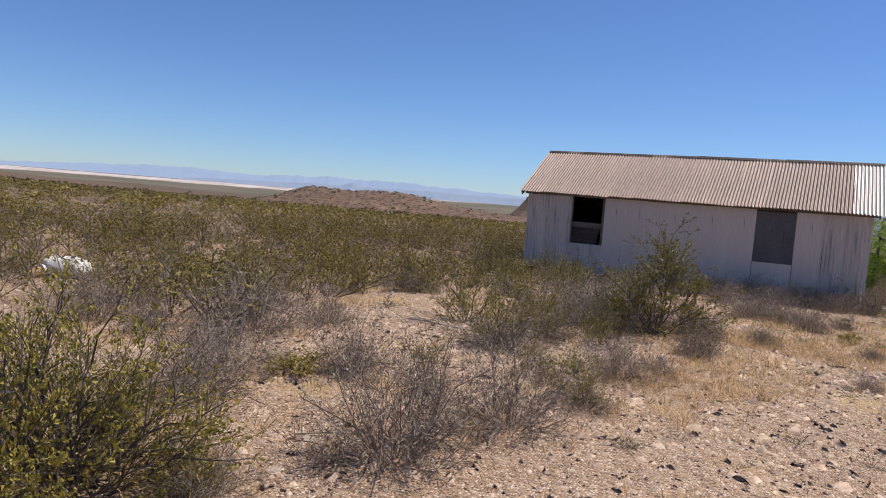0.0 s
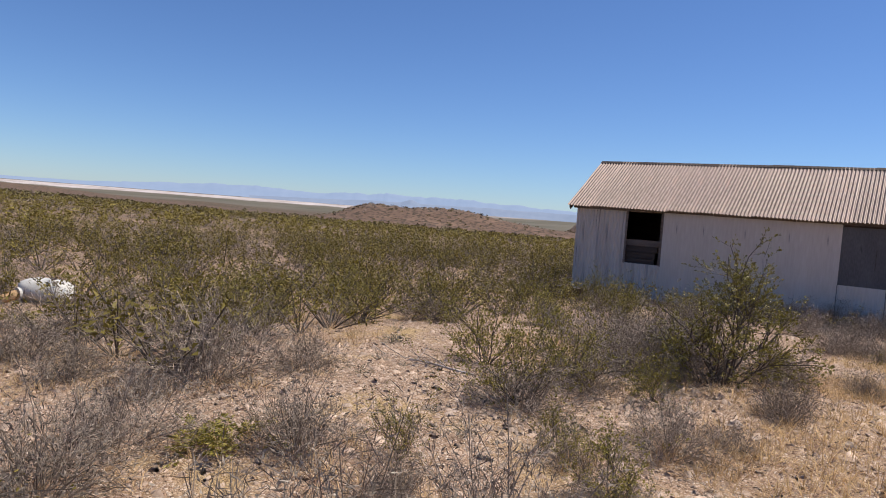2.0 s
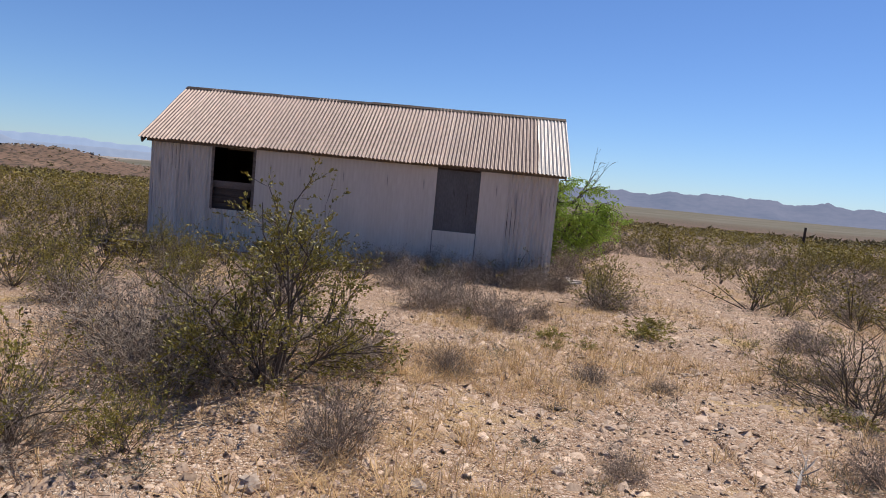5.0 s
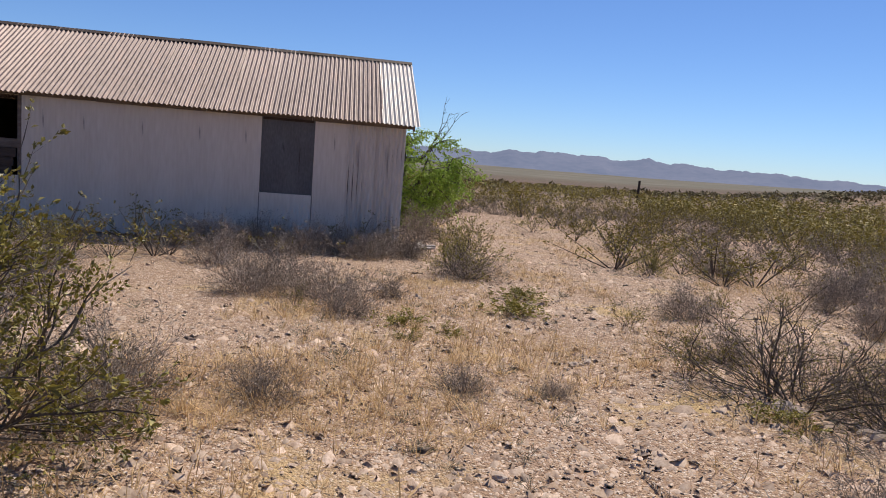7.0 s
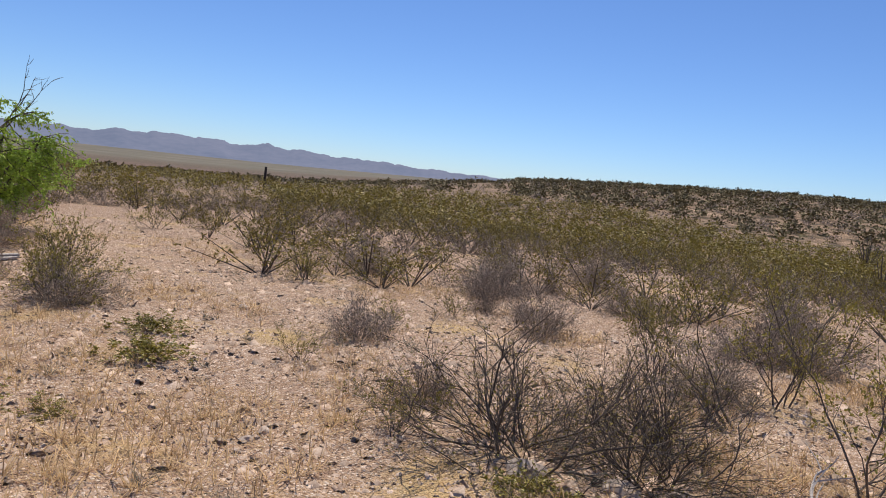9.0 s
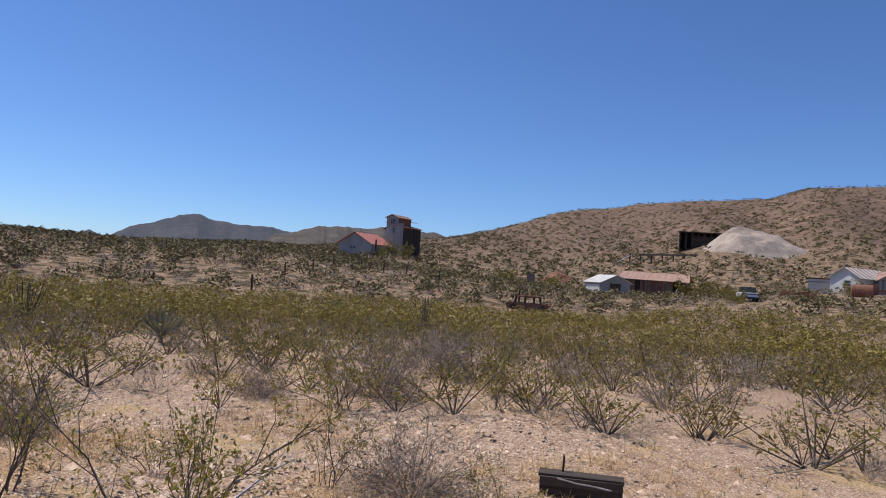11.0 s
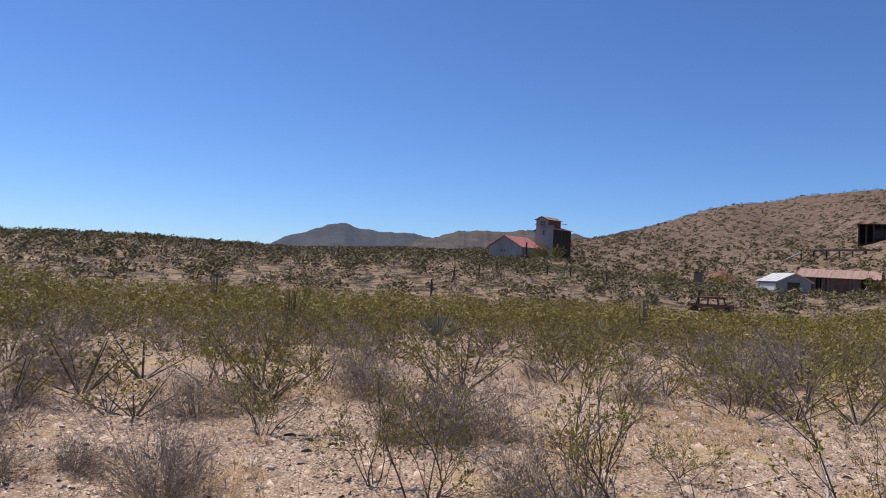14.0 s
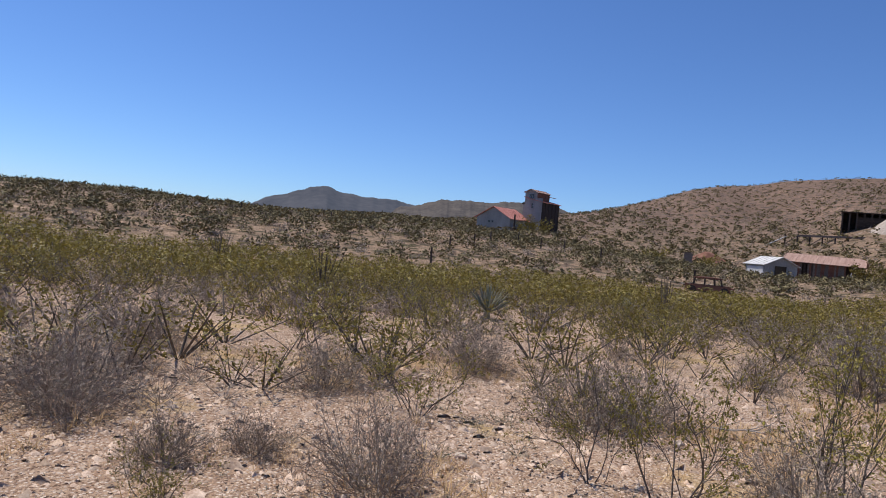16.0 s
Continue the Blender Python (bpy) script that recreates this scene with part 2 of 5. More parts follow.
TIN_GREY = material("grey_tin_cladding", (0.21, 0.21, 0.195), (0.39, 0.38, 0.355), scale=0.6, fine=8, rough=0.6, stretch=(1, 1, 0.3), per_object=0.08)
TIN_WHITE = material("white_tin", (0.50, 0.485, 0.46), (0.68, 0.66, 0.635), scale=0.8, fine=8, rough=0.55, per_object=0.04)
FIBREGLASS = material("chalky_white_tank", (0.55, 0.53, 0.48), (0.76, 0.74, 0.69), scale=5, fine=50, rough=0.5, spots=(0.36, 0.31, 0.25), spot_scale=4, spot_at=(0.6, 0.75))
TAN_PIPE = material("tan_clay_pipe", (0.40, 0.24, 0.12), (0.58, 0.38, 0.21), scale=9, fine=60)
SPOIL = material("pale_mine_spoil", (0.24, 0.19, 0.155), (0.50, 0.415, 0.35), scale=0.25, fine=2.5, bump=0.8, depth=0.3)
GLASS = material("dark_window", (0.015, 0.016, 0.018), (0.03, 0.032, 0.035), rough=0.08, bump=0, gloss=0.6)
RUBBER = material("black_rubber", (0.015, 0.015, 0.015), (0.04, 0.038, 0.036), rough=0.8)
TRUCK_WHITE = material("white_car_paint", (0.72, 0.72, 0.72), (0.80, 0.80, 0.80), rough=0.25, bump=0, gloss=0.6)
TRUCK_BLACK = material("black_plastic", (0.02, 0.02, 0.022), (0.045, 0.045, 0.048), rough=0.5, bump=0)


# ---- mesh building ----
class Build:
    """Collects corners and faces of one mesh."""

    def __init__(self):
        self.v, self.f = [], []

    def box(self, x0, x1, y0, y1, z0, z1):
        k = len(self.v)
        self.v += [(x, y, z) for z in (z0, z1) for y in (y0, y1) for x in (x0, x1)]
        self.f += [(k, k + 2, k + 3, k + 1), (k + 4, k + 5, k + 7, k + 6), (k, k + 1, k + 5, k + 4),
                   (k + 2, k + 6, k + 7, k + 3), (k, k + 4, k + 6, k + 2), (k + 1, k + 3, k + 7, k + 5)]
        return self

    def beam(self, a, b, w, h=None):
        """A squared timber from a to b."""
        a, b = Vector(a), Vector(b)
        d = (b - a).normalized()
        side = d.cross(Vector((0, 0, 1)))
        side = side.normalized() if side.length > 1e-4 else Vector((1, 0, 0))
        up = side.cross(d) * ((h or w) / 2)
        side = side * (w / 2)
        k = len(self.v)
        self.v += [tuple(p + i * side + j * up) for p in (a, b) for i, j in ((-1, -1), (1, -1), (1, 1), (-1, 1))]
        self.f += [(k, k + 1, k + 2, k + 3), (k + 7, k + 6, k + 5, k + 4)] + [(k + i, k + 4 + i, k + 4 + (i + 1) % 4, k + (i + 1) % 4) for i in range(4)]
        return self

    def tube(self, path, radii, sides=4):
        """A tapering tube; thin twigs stay open at the ends."""
        k0, prev = len(self.v), None
        n = len(path)
        for i, p in enumerate(path):
            d = (path[min(i + 1, n - 1)] - path[max(i - 1, 0)]).normalized()
            side = d.orthogonal() if prev is None else (prev - d * prev.dot(d))
            side = side.normalized() if side.length > 1e-5 else d.orthogonal().normalized()
            prev, up = side, d.cross(side)
            for s in range(sides):
                a = 2 * math.pi * s / sides
                self.v.append(tuple(p + radii[i] * (math.cos(a) * side + math.sin(a) * up)))
        for i in range(n - 1):
            for s in range(sides):
                a, b = k0 + i * sides + s, k0 + i * sides + (s + 1) % sides
                self.f.append((a, b, b + sides, a + sides))
        if sides > 3:
            self.f.append(tuple(range(k0 + (n - 1) * sides, k0 + n * sides)))
            self.f.append(tuple(reversed(range(k0, k0 + sides))))
        return self

    def leaf(self, p, d, size, rng, wide=0.5):
        """A small folded leaf: two triangles either side of its rib."""
        d = d.normalized()
        side = d.cross(Vector((rng.uniform(-1, 1), rng.uniform(-1, 1), rng.uniform(-1, 1))))
        side = side.normalized() if side.length > 1e-4 else d.orthogonal().normalized()
        lift = d.cross(side) * (size * 0.15)
        k = len(self.v)
        mid = p + d * (size * 0.55)
        self.v += [tuple(p), tuple(mid + side * (size * wide * 0.5) + lift), tuple(p + d * size), tuple(mid - side * (size * wide * 0.5) + lift)]
        self.f += [(k, k + 1, k + 2), (k, k + 2, k + 3)]

    def blade(self, p, d, length, wide, rng):
        """One narrow pointed face: a fine twig tip or a small leaf."""
        d = d.normalized()
        side = d.cross(Vector((rng.uniform(-1, 1), rng.uniform(-1, 1), rng.uniform(-1, 1))))
        side = side.normalized() * (wide * 0.5) if side.length > 1e-4 else d.orthogonal().normalized() * (wide * 0.5)
        k = len(self.v)
        mid = p + d * (length * 0.35)
        self.v += [tuple(p - side * 0.25), tuple(mid + side), tuple(p + d * length)]
        self.f.append((k, k + 1, k + 2))

    def add(self, verts, faces):
        k = len(self.v)
        self.v += verts
        self.f += [tuple(i + k for i in f) for f in faces]
        return self

    def data(self, name, mat, smooth=False):
        me = bpy.data.meshes.new(name)
        me.from_pydata(self.v, [], self.f)
        me.materials.append(mat)
        if smooth:
            me.polygons.foreach_set("use_smooth", [True] * len(me.polygons))
        me.update()
        return me


def part(name, build, mat, parent=None, label="", smooth=False, at=None):
    """Links a mesh as one object, under a thing or a part if given."""
    ob = new(name, build.data(name, mat, smooth) if isinstance(build, Build) else build)
    if parent:
        ob.parent = parent
    if at is not None:
        ob.matrix_basis = at
    if label:
        ob["label"] = label
    return ob


def thing(name, label, category, group="", at=None):
    ob = new(name)
    ob.empty_display_size = 0.2
    if at is not None:
        ob.matrix_basis = at
    return tagged(ob, label, category, group)


# ---- the lie of the land ----
EYE, MID = 1.6, (3.0, -9.0)


def ease(u):
    u = np.clip(u, 0, 1)
    return u * u * (3 - 2 * u)


RISE_AZ = [-180, -140, -133, -126, -118, -111, -100, -89, -79, -69, -58, -45, -39, -28, -10]
RISE_EL = [0.6, 1.0, 0.7, -0.1, -0.45, -0.1, 0.75, 1.3, 1.05, 1.4, 1.1, 0.35, -0.1, -0.7, -0.9]
BIG_AZ = [-300, -260, -220, -180, -145, -138, -134.9, -131.9, -129.3, -127.7, -124, -120, -118, -115.4, -113.6, -111, -108.6, -105.8, -104.5, -99, -92, -80]
BIG_EL = [0.0, 1.0, 3.5, 6.6, 7.9, 7.95, 8.1, 8.1, 7.5, 7.6, 7.55, 7.3, 6.93, 6.6, 6.15, 5.17, 4.34, 3.4, 3.1, 2.0, 0.8, 0.0]


def azimuth(x, y):
    return np.degrees(np.arctan2(-(x - MID[0]), y - MID[1]))


def land(x, y):
    """Height of the ground."""
    x, y = np.asarray(x, float), np.asarray(y, float)
    dx, dy = x - MID[0], y - MID[1]
    r = np.hypot(dx, dy) + 1e-6
    az = azimuth(x, y)
    near = 0.27 * ease((-y - 4) / 8) * ease((6 - x) / 7) * ease((x + 9) / 6)
    near = near + 0.035 * np.sin(x * 1.3 + 0.4 * y) * np.sin(y * 1.1 - 0.3 * x) * ease((np.hypot(x + 1.5, y - 2) - 4) / 5)
    s = -0.2 * dx + 0.98 * dy
    fall = -0.034 * 15 * np.logaddexp(0, (s - 34) / 15)
    fall = 46 * (np.exp(fall / 46) - 1) + 30 * ease((r - 1500) / 3000) * ease((s + 200) / 600)
    west = np.where(az > 90, 1.0, ease((az + 48) / 26))
    az_e = np.where(az > 0, az - 360, az)
    rise = np.tan(np.radians(np.interp(az, RISE_AZ, RISE_EL, left=0.6, right=-0.9)))
    lift = (EYE + np.minimum(r, 340) * rise) * ease((r - 28) / 95) - 0.7 * np.exp(-((r - 34) / 16) ** 2)
    big = 520 * np.tan(np.radians(np.interp(az_e, BIG_AZ, BIG_EL)))
    u = np.clip((r - 135) / 400, 0, 1)
    shape = u ** 1.12 * (1.1 - 0.1 * u)
    shape = np.where(r > 535, np.maximum(0.35, 1 - (r - 535) / 2500), shape)
    # a shallow basin before the eastern slopes
    basin = 1.25 * np.exp(-((r - 60) / 19) ** 2) * ease((-az - 52) / 16) * ease((127 + az) / 9)
    z = near + west * fall + (1 - west) * lift + big * shape - basin

    def bump(a, dist, along, across, height):
        cx, cy = MID[0] - dist * math.sin(radians(a)), MID[1] + dist * math.cos(radians(a))
        ux, uy = -math.sin(radians(a)), math.cos(radians(a))
        p, q = (x - cx) * ux + (y - cy) * uy, (x - cx) * -uy + (y - cy) * ux
        return height * np.exp(-(p / across) ** 2 - (q / along) ** 2)

    z = z + bump(40.4, 420, 19, 40, 5.6) + bump(37.5, 420, 48, 60, 5.4) + bump(33.0, 400, 38, 50, 8.2) + bump(24, 380, 42, 40, 4.0)
    z = z + bump(20.6, 700, 27, 60, 44) + bump(64, 900, 160, 120, 8) + bump(52, 1300, 150, 120, 7)
    # spurs and gullies down the big hill
    z = z + 0.045 * big * u * (1 - u) * 4 * (np.sin(np.radians(az_e) * 17 + r * 0.006) + 0.6 * np.sin(np.radians(az_e) * 41 - r * 0.011))
    # broken relief, growing with distance
    rough = np.zeros_like(z)
    for k, (f, w) in enumerate(((0.021, 1.0), (0.043, 0.6), (0.09, 0.35), (0.19, 0.16))):
        rough = rough + w * np.sin(f * (x * math.cos(k * 1.7) + y * math.sin(k * 1.7)) + k) * np.sin(f * 1.13 * (y * math.cos(k) - x * math.sin(k)) + 2 * k)
    return z + rough * 0.55 * ease((r - 60) / 250) * np.where(r > 1500, 0.4, 1.0)


def level(x, y):
    return float(land(x, y))


def ground_sheet():
    turns, radii = 520, [0.0]
    r = 0.25
    while r < 4900:
        radii.append(r)
        r *= 1.036
    radii = np.array(radii[1:])
    a = np.linspace(0, 2 * np.pi, turns, endpoint=False)
    x = MID[0] + radii[:, None] * np.cos(a)
    y = MID[1] + radii[:, None] * np.sin(a)
    z = land(x, y)
    verts = np.stack([x, y, z], -1).reshape(-1, 3).tolist()
    verts.append((MID[0], MID[1], level(*MID)))
    i, j = np.meshgrid(np.arange(len(radii) - 1), np.arange(turns), indexing="ij")
    p, q = i * turns + j, i * turns + (j + 1) % turns
    faces = np.stack([p, p + turns, q + turns, q], -1).reshape(-1, 4).tolist()
    faces += [(len(verts) - 1, k, (k + 1) % turns) for k in range(turns)]
    b = Build()
    b.v, b.f = verts, faces
    ob = part("ground", b, GROUND, smooth=True)
    tagged(ob, "stony pinkish desert ground rolling away to a dry lake", "ground", kind="structure")


ground_sheet()


def far_range(label, profile, dist, deep, base, mat, seed, jag=0.12):
    """A range of mountains along the horizon, with spurs and gullies."""
    rng = np.random.RandomState(seed)
    az, el = np.array(profile[0::2], float), np.array(profile[1::2], float)
    order = np.argsort(az)
    n, rows = 420, 15
    a = np.linspace(az.min(), az.max(), n)
    top = np.interp(a, az[order], el[order])
    wob = np.zeros(n)
    for f in (1.3, 2.9, 5.3, 9.7, 17.0):
        wob += np.sin(a * f + rng.uniform(0, 6) + 1.3 * np.sin(a * f * 0.37)) / f ** 0.6
    end = ease((a - a[0]) / 3) * ease((a[-1] - a) / 3)
    top = (top + jag * wob * np.clip(top, 0, 1)) * np.maximum(end, 0.02)
    verts, faces = [], []
    ph = rng.uniform(0, 6, 4)
    for k in range(rows):
        u = k / (rows - 1) * 1.6
        lift = u ** 1.35 if u < 1 else max(0.0, 1 - (u - 1) / 0.6) ** 0.8
        rr = dist - deep * (1 - u)
        for i in range(n):
            spur = 0.28 * noise.noise(Vector((a[i] * 0.8 + u * 1.3 + ph[0], u * 2.2, seed))) + 0.13 * noise.noise(Vector((a[i] * 2.1 - u * 1.7, u * 4 + ph[1], seed)))
            h = EYE + dist * math.tan(radians(top[i])) - base
            z = base + h * lift * (1 + spur * (1 - abs(1 - min(u, 2 - u) * 2)) * (u < 1) * (1 - lift))
            verts.append((MID[0] - rr * math.sin(radians(a[i])), MID[1] + rr * math.cos(radians(a[i])), z))
    for k in range(rows - 1):
        for i in range(n - 1):
            p = k * n + i
            faces.append((p, p + n, p + n + 1, p + 1))
    b = Build()
    b.v, b.f = verts, faces
    tagged(part("mountain_range", b, mat, smooth=True), label, "mountains", kind="structure")


# emission, and bluish base colours on the farthest, paint in the haze
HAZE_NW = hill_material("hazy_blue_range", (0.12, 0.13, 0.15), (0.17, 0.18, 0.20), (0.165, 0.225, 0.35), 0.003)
HAZE_FAR = hill_material("palest_hazy_range", (0.10, 0.11, 0.13), (0.13, 0.14, 0.16), (0.235, 0.325, 0.50), 0.003)
HAZE_NE = hill_material("hazy_violet_range", (0.055, 0.055, 0.065), (0.11, 0.10, 0.11), (0.125, 0.16, 0.25), 0.004)
HAZE_E = hill_material("hazy_dark_brown_mountain", (0.045, 0.042, 0.045), (0.085, 0.077, 0.076), (0.035, 0.047, 0.068), 0.006)
HAZE_BROWN_E = hill_material("hazy_scrubby_brown_mountain", (0.055, 0.047, 0.042), (0.13, 0.108, 0.09), (0.022, 0.026, 0.034), 0.03)
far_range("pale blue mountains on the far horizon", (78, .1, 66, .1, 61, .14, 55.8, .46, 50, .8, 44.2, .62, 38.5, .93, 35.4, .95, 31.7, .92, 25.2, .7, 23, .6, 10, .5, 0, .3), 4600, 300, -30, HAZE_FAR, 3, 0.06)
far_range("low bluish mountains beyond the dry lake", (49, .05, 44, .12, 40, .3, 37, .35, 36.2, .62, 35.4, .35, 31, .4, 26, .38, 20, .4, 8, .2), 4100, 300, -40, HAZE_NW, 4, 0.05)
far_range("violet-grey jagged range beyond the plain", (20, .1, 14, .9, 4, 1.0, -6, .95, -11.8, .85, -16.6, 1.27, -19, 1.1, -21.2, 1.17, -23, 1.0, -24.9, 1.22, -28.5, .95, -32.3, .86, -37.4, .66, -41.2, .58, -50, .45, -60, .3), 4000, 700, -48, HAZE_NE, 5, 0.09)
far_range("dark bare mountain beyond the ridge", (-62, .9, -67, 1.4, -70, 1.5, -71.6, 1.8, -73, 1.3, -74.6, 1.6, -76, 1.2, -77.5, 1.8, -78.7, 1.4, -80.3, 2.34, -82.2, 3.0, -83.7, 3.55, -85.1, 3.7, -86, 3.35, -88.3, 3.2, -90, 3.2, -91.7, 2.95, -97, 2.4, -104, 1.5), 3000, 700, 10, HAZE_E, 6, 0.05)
far_range("brown scrubby mountain behind the mill", (-88, 1.6, -91, 2.7, -92.5, 3.0, -93.9, 3.45, -95.7, 3.75, -98, 3.68, -99.8, 3.9, -103.5, 3.75, -104.9, 3.35, -108, 2.8, -114, 2.0), 1500, 450, 10, HAZE_BROWN_E, 8, 0.06)


# ---- the iron-clad house ----
HX0, HX1, HY1 = -6.05, 2.47, 4.1
EAVE, RIDGE_Y, RIDGE_Z = 2.15, 2.05, 3.49


def corrugated(width, length, pitch=0.068, amp=0.008, rows=2, seed=0, dent=0.0, samples=6):
    """A corrugated sheet in its own x (across) and y (along), 1.5 mm thick."""
    rng = random.Random(seed)
    n = max(2, round(width / pitch * samples))
    b = Build()
    ph = rng.uniform(0, 6)
    for layer in (0.0, -0.0015):
        for j in range(rows + 1):
            for i in range(n + 1):
                x, y = width * i / n, length * j / rows
                z = amp * math.cos(2 * math.pi * x / pitch) + layer + dent * math.sin(x * 5 + ph) * math.sin(y * 3 + ph)
                b.v.append((x, y, z))
    m = (n + 1) * (rows + 1)
    for j in range(rows):
        for i in range(n):
            p = j * (n + 1) + i
            b.f.append((p, p + 1, p + n + 2, p + n + 1))
            b.f.append((m + p, m + p + n + 1, m + p + n + 2, m + p + 1))
    rim = [i for i in range(n + 1)] + [j * (n + 1) + n for j in range(1, rows + 1)] + [rows * (n + 1) + i for i in range(n - 1, -1, -1)] + [j * (n + 1) for j in range(rows - 1, 0, -1)]
    for p, q in zip(rim, rim[1:] + rim[:1]):
        b.f.append((q, p, m + p, m + q))
    return b


def upright(x, y, z, turn=0.0):
    """Sets a sheet upright, its length going up, facing -y when turn is 0."""
    return pose(x, y, z, 90, 0, turn)


def house():
    rng = random.Random(5)
    h = thing("house", "long low white iron-clad house with a rusty corrugated roof", "house")
    # timber frame of the front, with its two openings
    frame_ = Build()
    w = ((-4.74, -3.83, 0.80, 2.10), (0.0, 0.90, 0.80, 2.10))
    edges = [HX0, w[0][0], w[0][1], w[1][0], w[1][1], HX1]
    for a, z in ((0, 1), (2, 3), (4, 5)):
        frame_.box(edges[a], edges[z], 0.012, 0.09, -0.05, EAVE - 0.02)
    for x0, x1, z0, z1 in w:
        frame_.box(x0, x1, 0.012, 0.09, -0.05, z0)
        frame_.box(x0, x1, 0.012, 0.09, z1, EAVE - 0.02)
    front = part("wall_front", frame_, DARK_TIMBER, h, "timber-framed front wall with two openings")
    # iron sheets of the front: strongly corrugated towards the ends, pressed flat in the middle
    spans = [(-6.05, -5.40, 1), (-5.41, -4.74, 1), (-3.83, -3.20, 0), (-3.205, -2.28, 0), (-2.285, -1.36, 0), (-1.365, -0.60, 0), (-0.605, 0.0, 0),
             (0.90, 1.48, 0), (1.475, 2.0, 2), (1.99, 2.47, 2)]
    for k, (a, z, kind) in enumerate(spans):
        s = corrugated(z - a, EAVE - 0.0 + 0.06, amp=(0.0012, 0.011, 0.0115)[kind], pitch=0.08, rows=4, seed=k, dent=0.004)
        part("sheet", s, (PAINT, PAINT_WORN, PAINT_WORN)[kind], front, at=upright(a, 0.0 - 0.002 * (k % 2), -0.06))
    for a, z, z0, z1, kind in ((-4.74, -3.83, -0.06, 0.80, 1), (0.0, 0.90, -0.06, 0.80, 0), (-4.74, -3.83, 2.10, 2.15, 0), (0.0, 0.9, 2.10, 2.15, 0)):
        part("sheet", corrugated(z - a, z1 - z0, amp=(0.0025, 0.010)[kind], rows=2, seed=3), (PAINT, PAINT_WORN)[kind], front, at=upright(a, -0.003, z0))
    # seams and nail battens beside the openings
    for x in (0.0, 0.90):
        part("seam", Build().box(x - 0.006, x + 0.006, -0.014, -0.008, 0.02, 0.80), SHUTTER, front)
    part("corner_trim", Build().box(HX1 - 0.004, HX1 + 0.012, -0.016, 0.05, -0.05, EAVE - 0.03), PAINT_WORN, front)
    part("corner_trim", Build().box(HX0 - 0.012, HX0 + 0.004, -0.016, 0.05, -0.05, EAVE - 0.03), PAINT_WORN, front)
    # other walls
    ends = []
    for x0, x1 in ((HX0, HX0 + 0.09), (HX1 - 0.09, HX1)):
        gable = Build()
        k = 0
        prof = [(0.095, -0.05), (HY1 - 0.095, -0.05), (HY1 - 0.095, EAVE), (RIDGE_Y, RIDGE_Z - 0.06), (0.095, EAVE)]
        gable.v += [(x, y, z) for x in (x0, x1) for y, z in prof]
        gable.f += [(k, k + 1, k + 2, k + 3, k + 4), (k + 9, k + 8, k + 7, k + 6, k + 5)] + [(k + i, k + 5 + i, k + 5 + (i + 1) % 5, k + (i + 1) % 5) for i in range(5)]
        ends.append(part("wall_end", gable, TIMBER, h))
    for side, x in ((1, HX1 + 0.009), (-1, HX0 - 0.009)):
        sides = ends[1] if side > 0 else ends[0]
        for i in range(6):
            y0 = 0.02 + i * 0.68
            y1 = min(y0 + 0.685, HY1 - 0.02)
            yc = (y0 + y1) / 2
            top = EAVE + (RIDGE_Z - EAVE) * (1 - abs(yc - RIDGE_Y) / RIDGE_Y) - 0.16
            at = upright(x, y0, -0.05, 90) if side > 0 else upright(x, y1, -0.05, -90)
            part("sheet", corrugated(y1 - y0, top, rows=2, seed=i + 40), PAINT_WORN, sides, at=at)
    part("wall_back", Build().box(HX0, HX1, HY1 - 0.09, HY1, -0.05, EAVE), TIMBER, h)
    part("floor", Build().box(HX0 + 0.1, HX1 - 0.1, 0.1, HY1 - 0.1, -0.04, 0.03), DARK_TIMBER, h)
    # planks that half close the first opening from inside
    for i, x1 in enumerate((-4.0, -3.98, -3.93, -3.80)):
        part("board", Build().box(-4.80, x1, 0.095 + 0.004 * (i % 2), 0.125, 0.78 + i * 0.155, 0.925 + i * 0.155), DARK_TIMBER if i < 3 else TIMBER, h, "rough plank half closing an open window")
    part("window_jamb", Build().box(-4.76, -4.70, -0.004, 0.012, 0.78, 2.11), TIMBER, h)
    part("window_jamb", Build().box(-3.87, -3.81, -0.004, 0.012, 0.78, 2.11), TIMBER, h)
    # the iron shutter of the second opening
    shut = part("shutter", corrugated(0.90, 1.29, pitch=0.30, amp=0.003, rows=4, seed=9, dent=0.004), SHUTTER, h, "closed dark grey sheet-iron shutter", at=upright(0.0, 0.03, 0.80))
    part("shutter_top_strip", Build().box(0.02, 0.88, -0.002, 0.006, 2.055, 2.095), DARK_IRON, h)
    part("seam", Build().box(0.655, 0.662, 0.012, 0.02, 1.18, 1.62), DARK_IRON, h)
    # roof
    slope = math.hypot(RIDGE_Y + 0.2, RIDGE_Z - EAVE)
    tilt = math.degrees(math.atan2(RIDGE_Z - EAVE, RIDGE_Y + 0.2))
    roof = part("roof", Build().box(-6.2, 2.62, RIDGE_Y - 0.04, RIDGE_Y + 0.04, RIDGE_Z - 0.2, RIDGE_Z - 0.06), DARK_TIMBER, h, "shallow gable roof of rusty corrugated iron")
    for i in range(6):
        y = -0.17 + i * 0.43
        z = EAVE - 0.055 + (y + 0.2) * math.tan(radians(tilt))
        if i:
            part("batten", Build().box(-6.2, 2.62, y, y + 0.07, z - 0.03, z + 0.028), DARK_TIMBER, roof)
        y = 2 * RIDGE_Y - y
        part("batten", Build().box(-6.2, 2.62, y - 0.07, y, z - 0.03, z + 0.028), DARK_TIMBER, roof)
    n = 14
    width = (2.685 + 6.273) / n
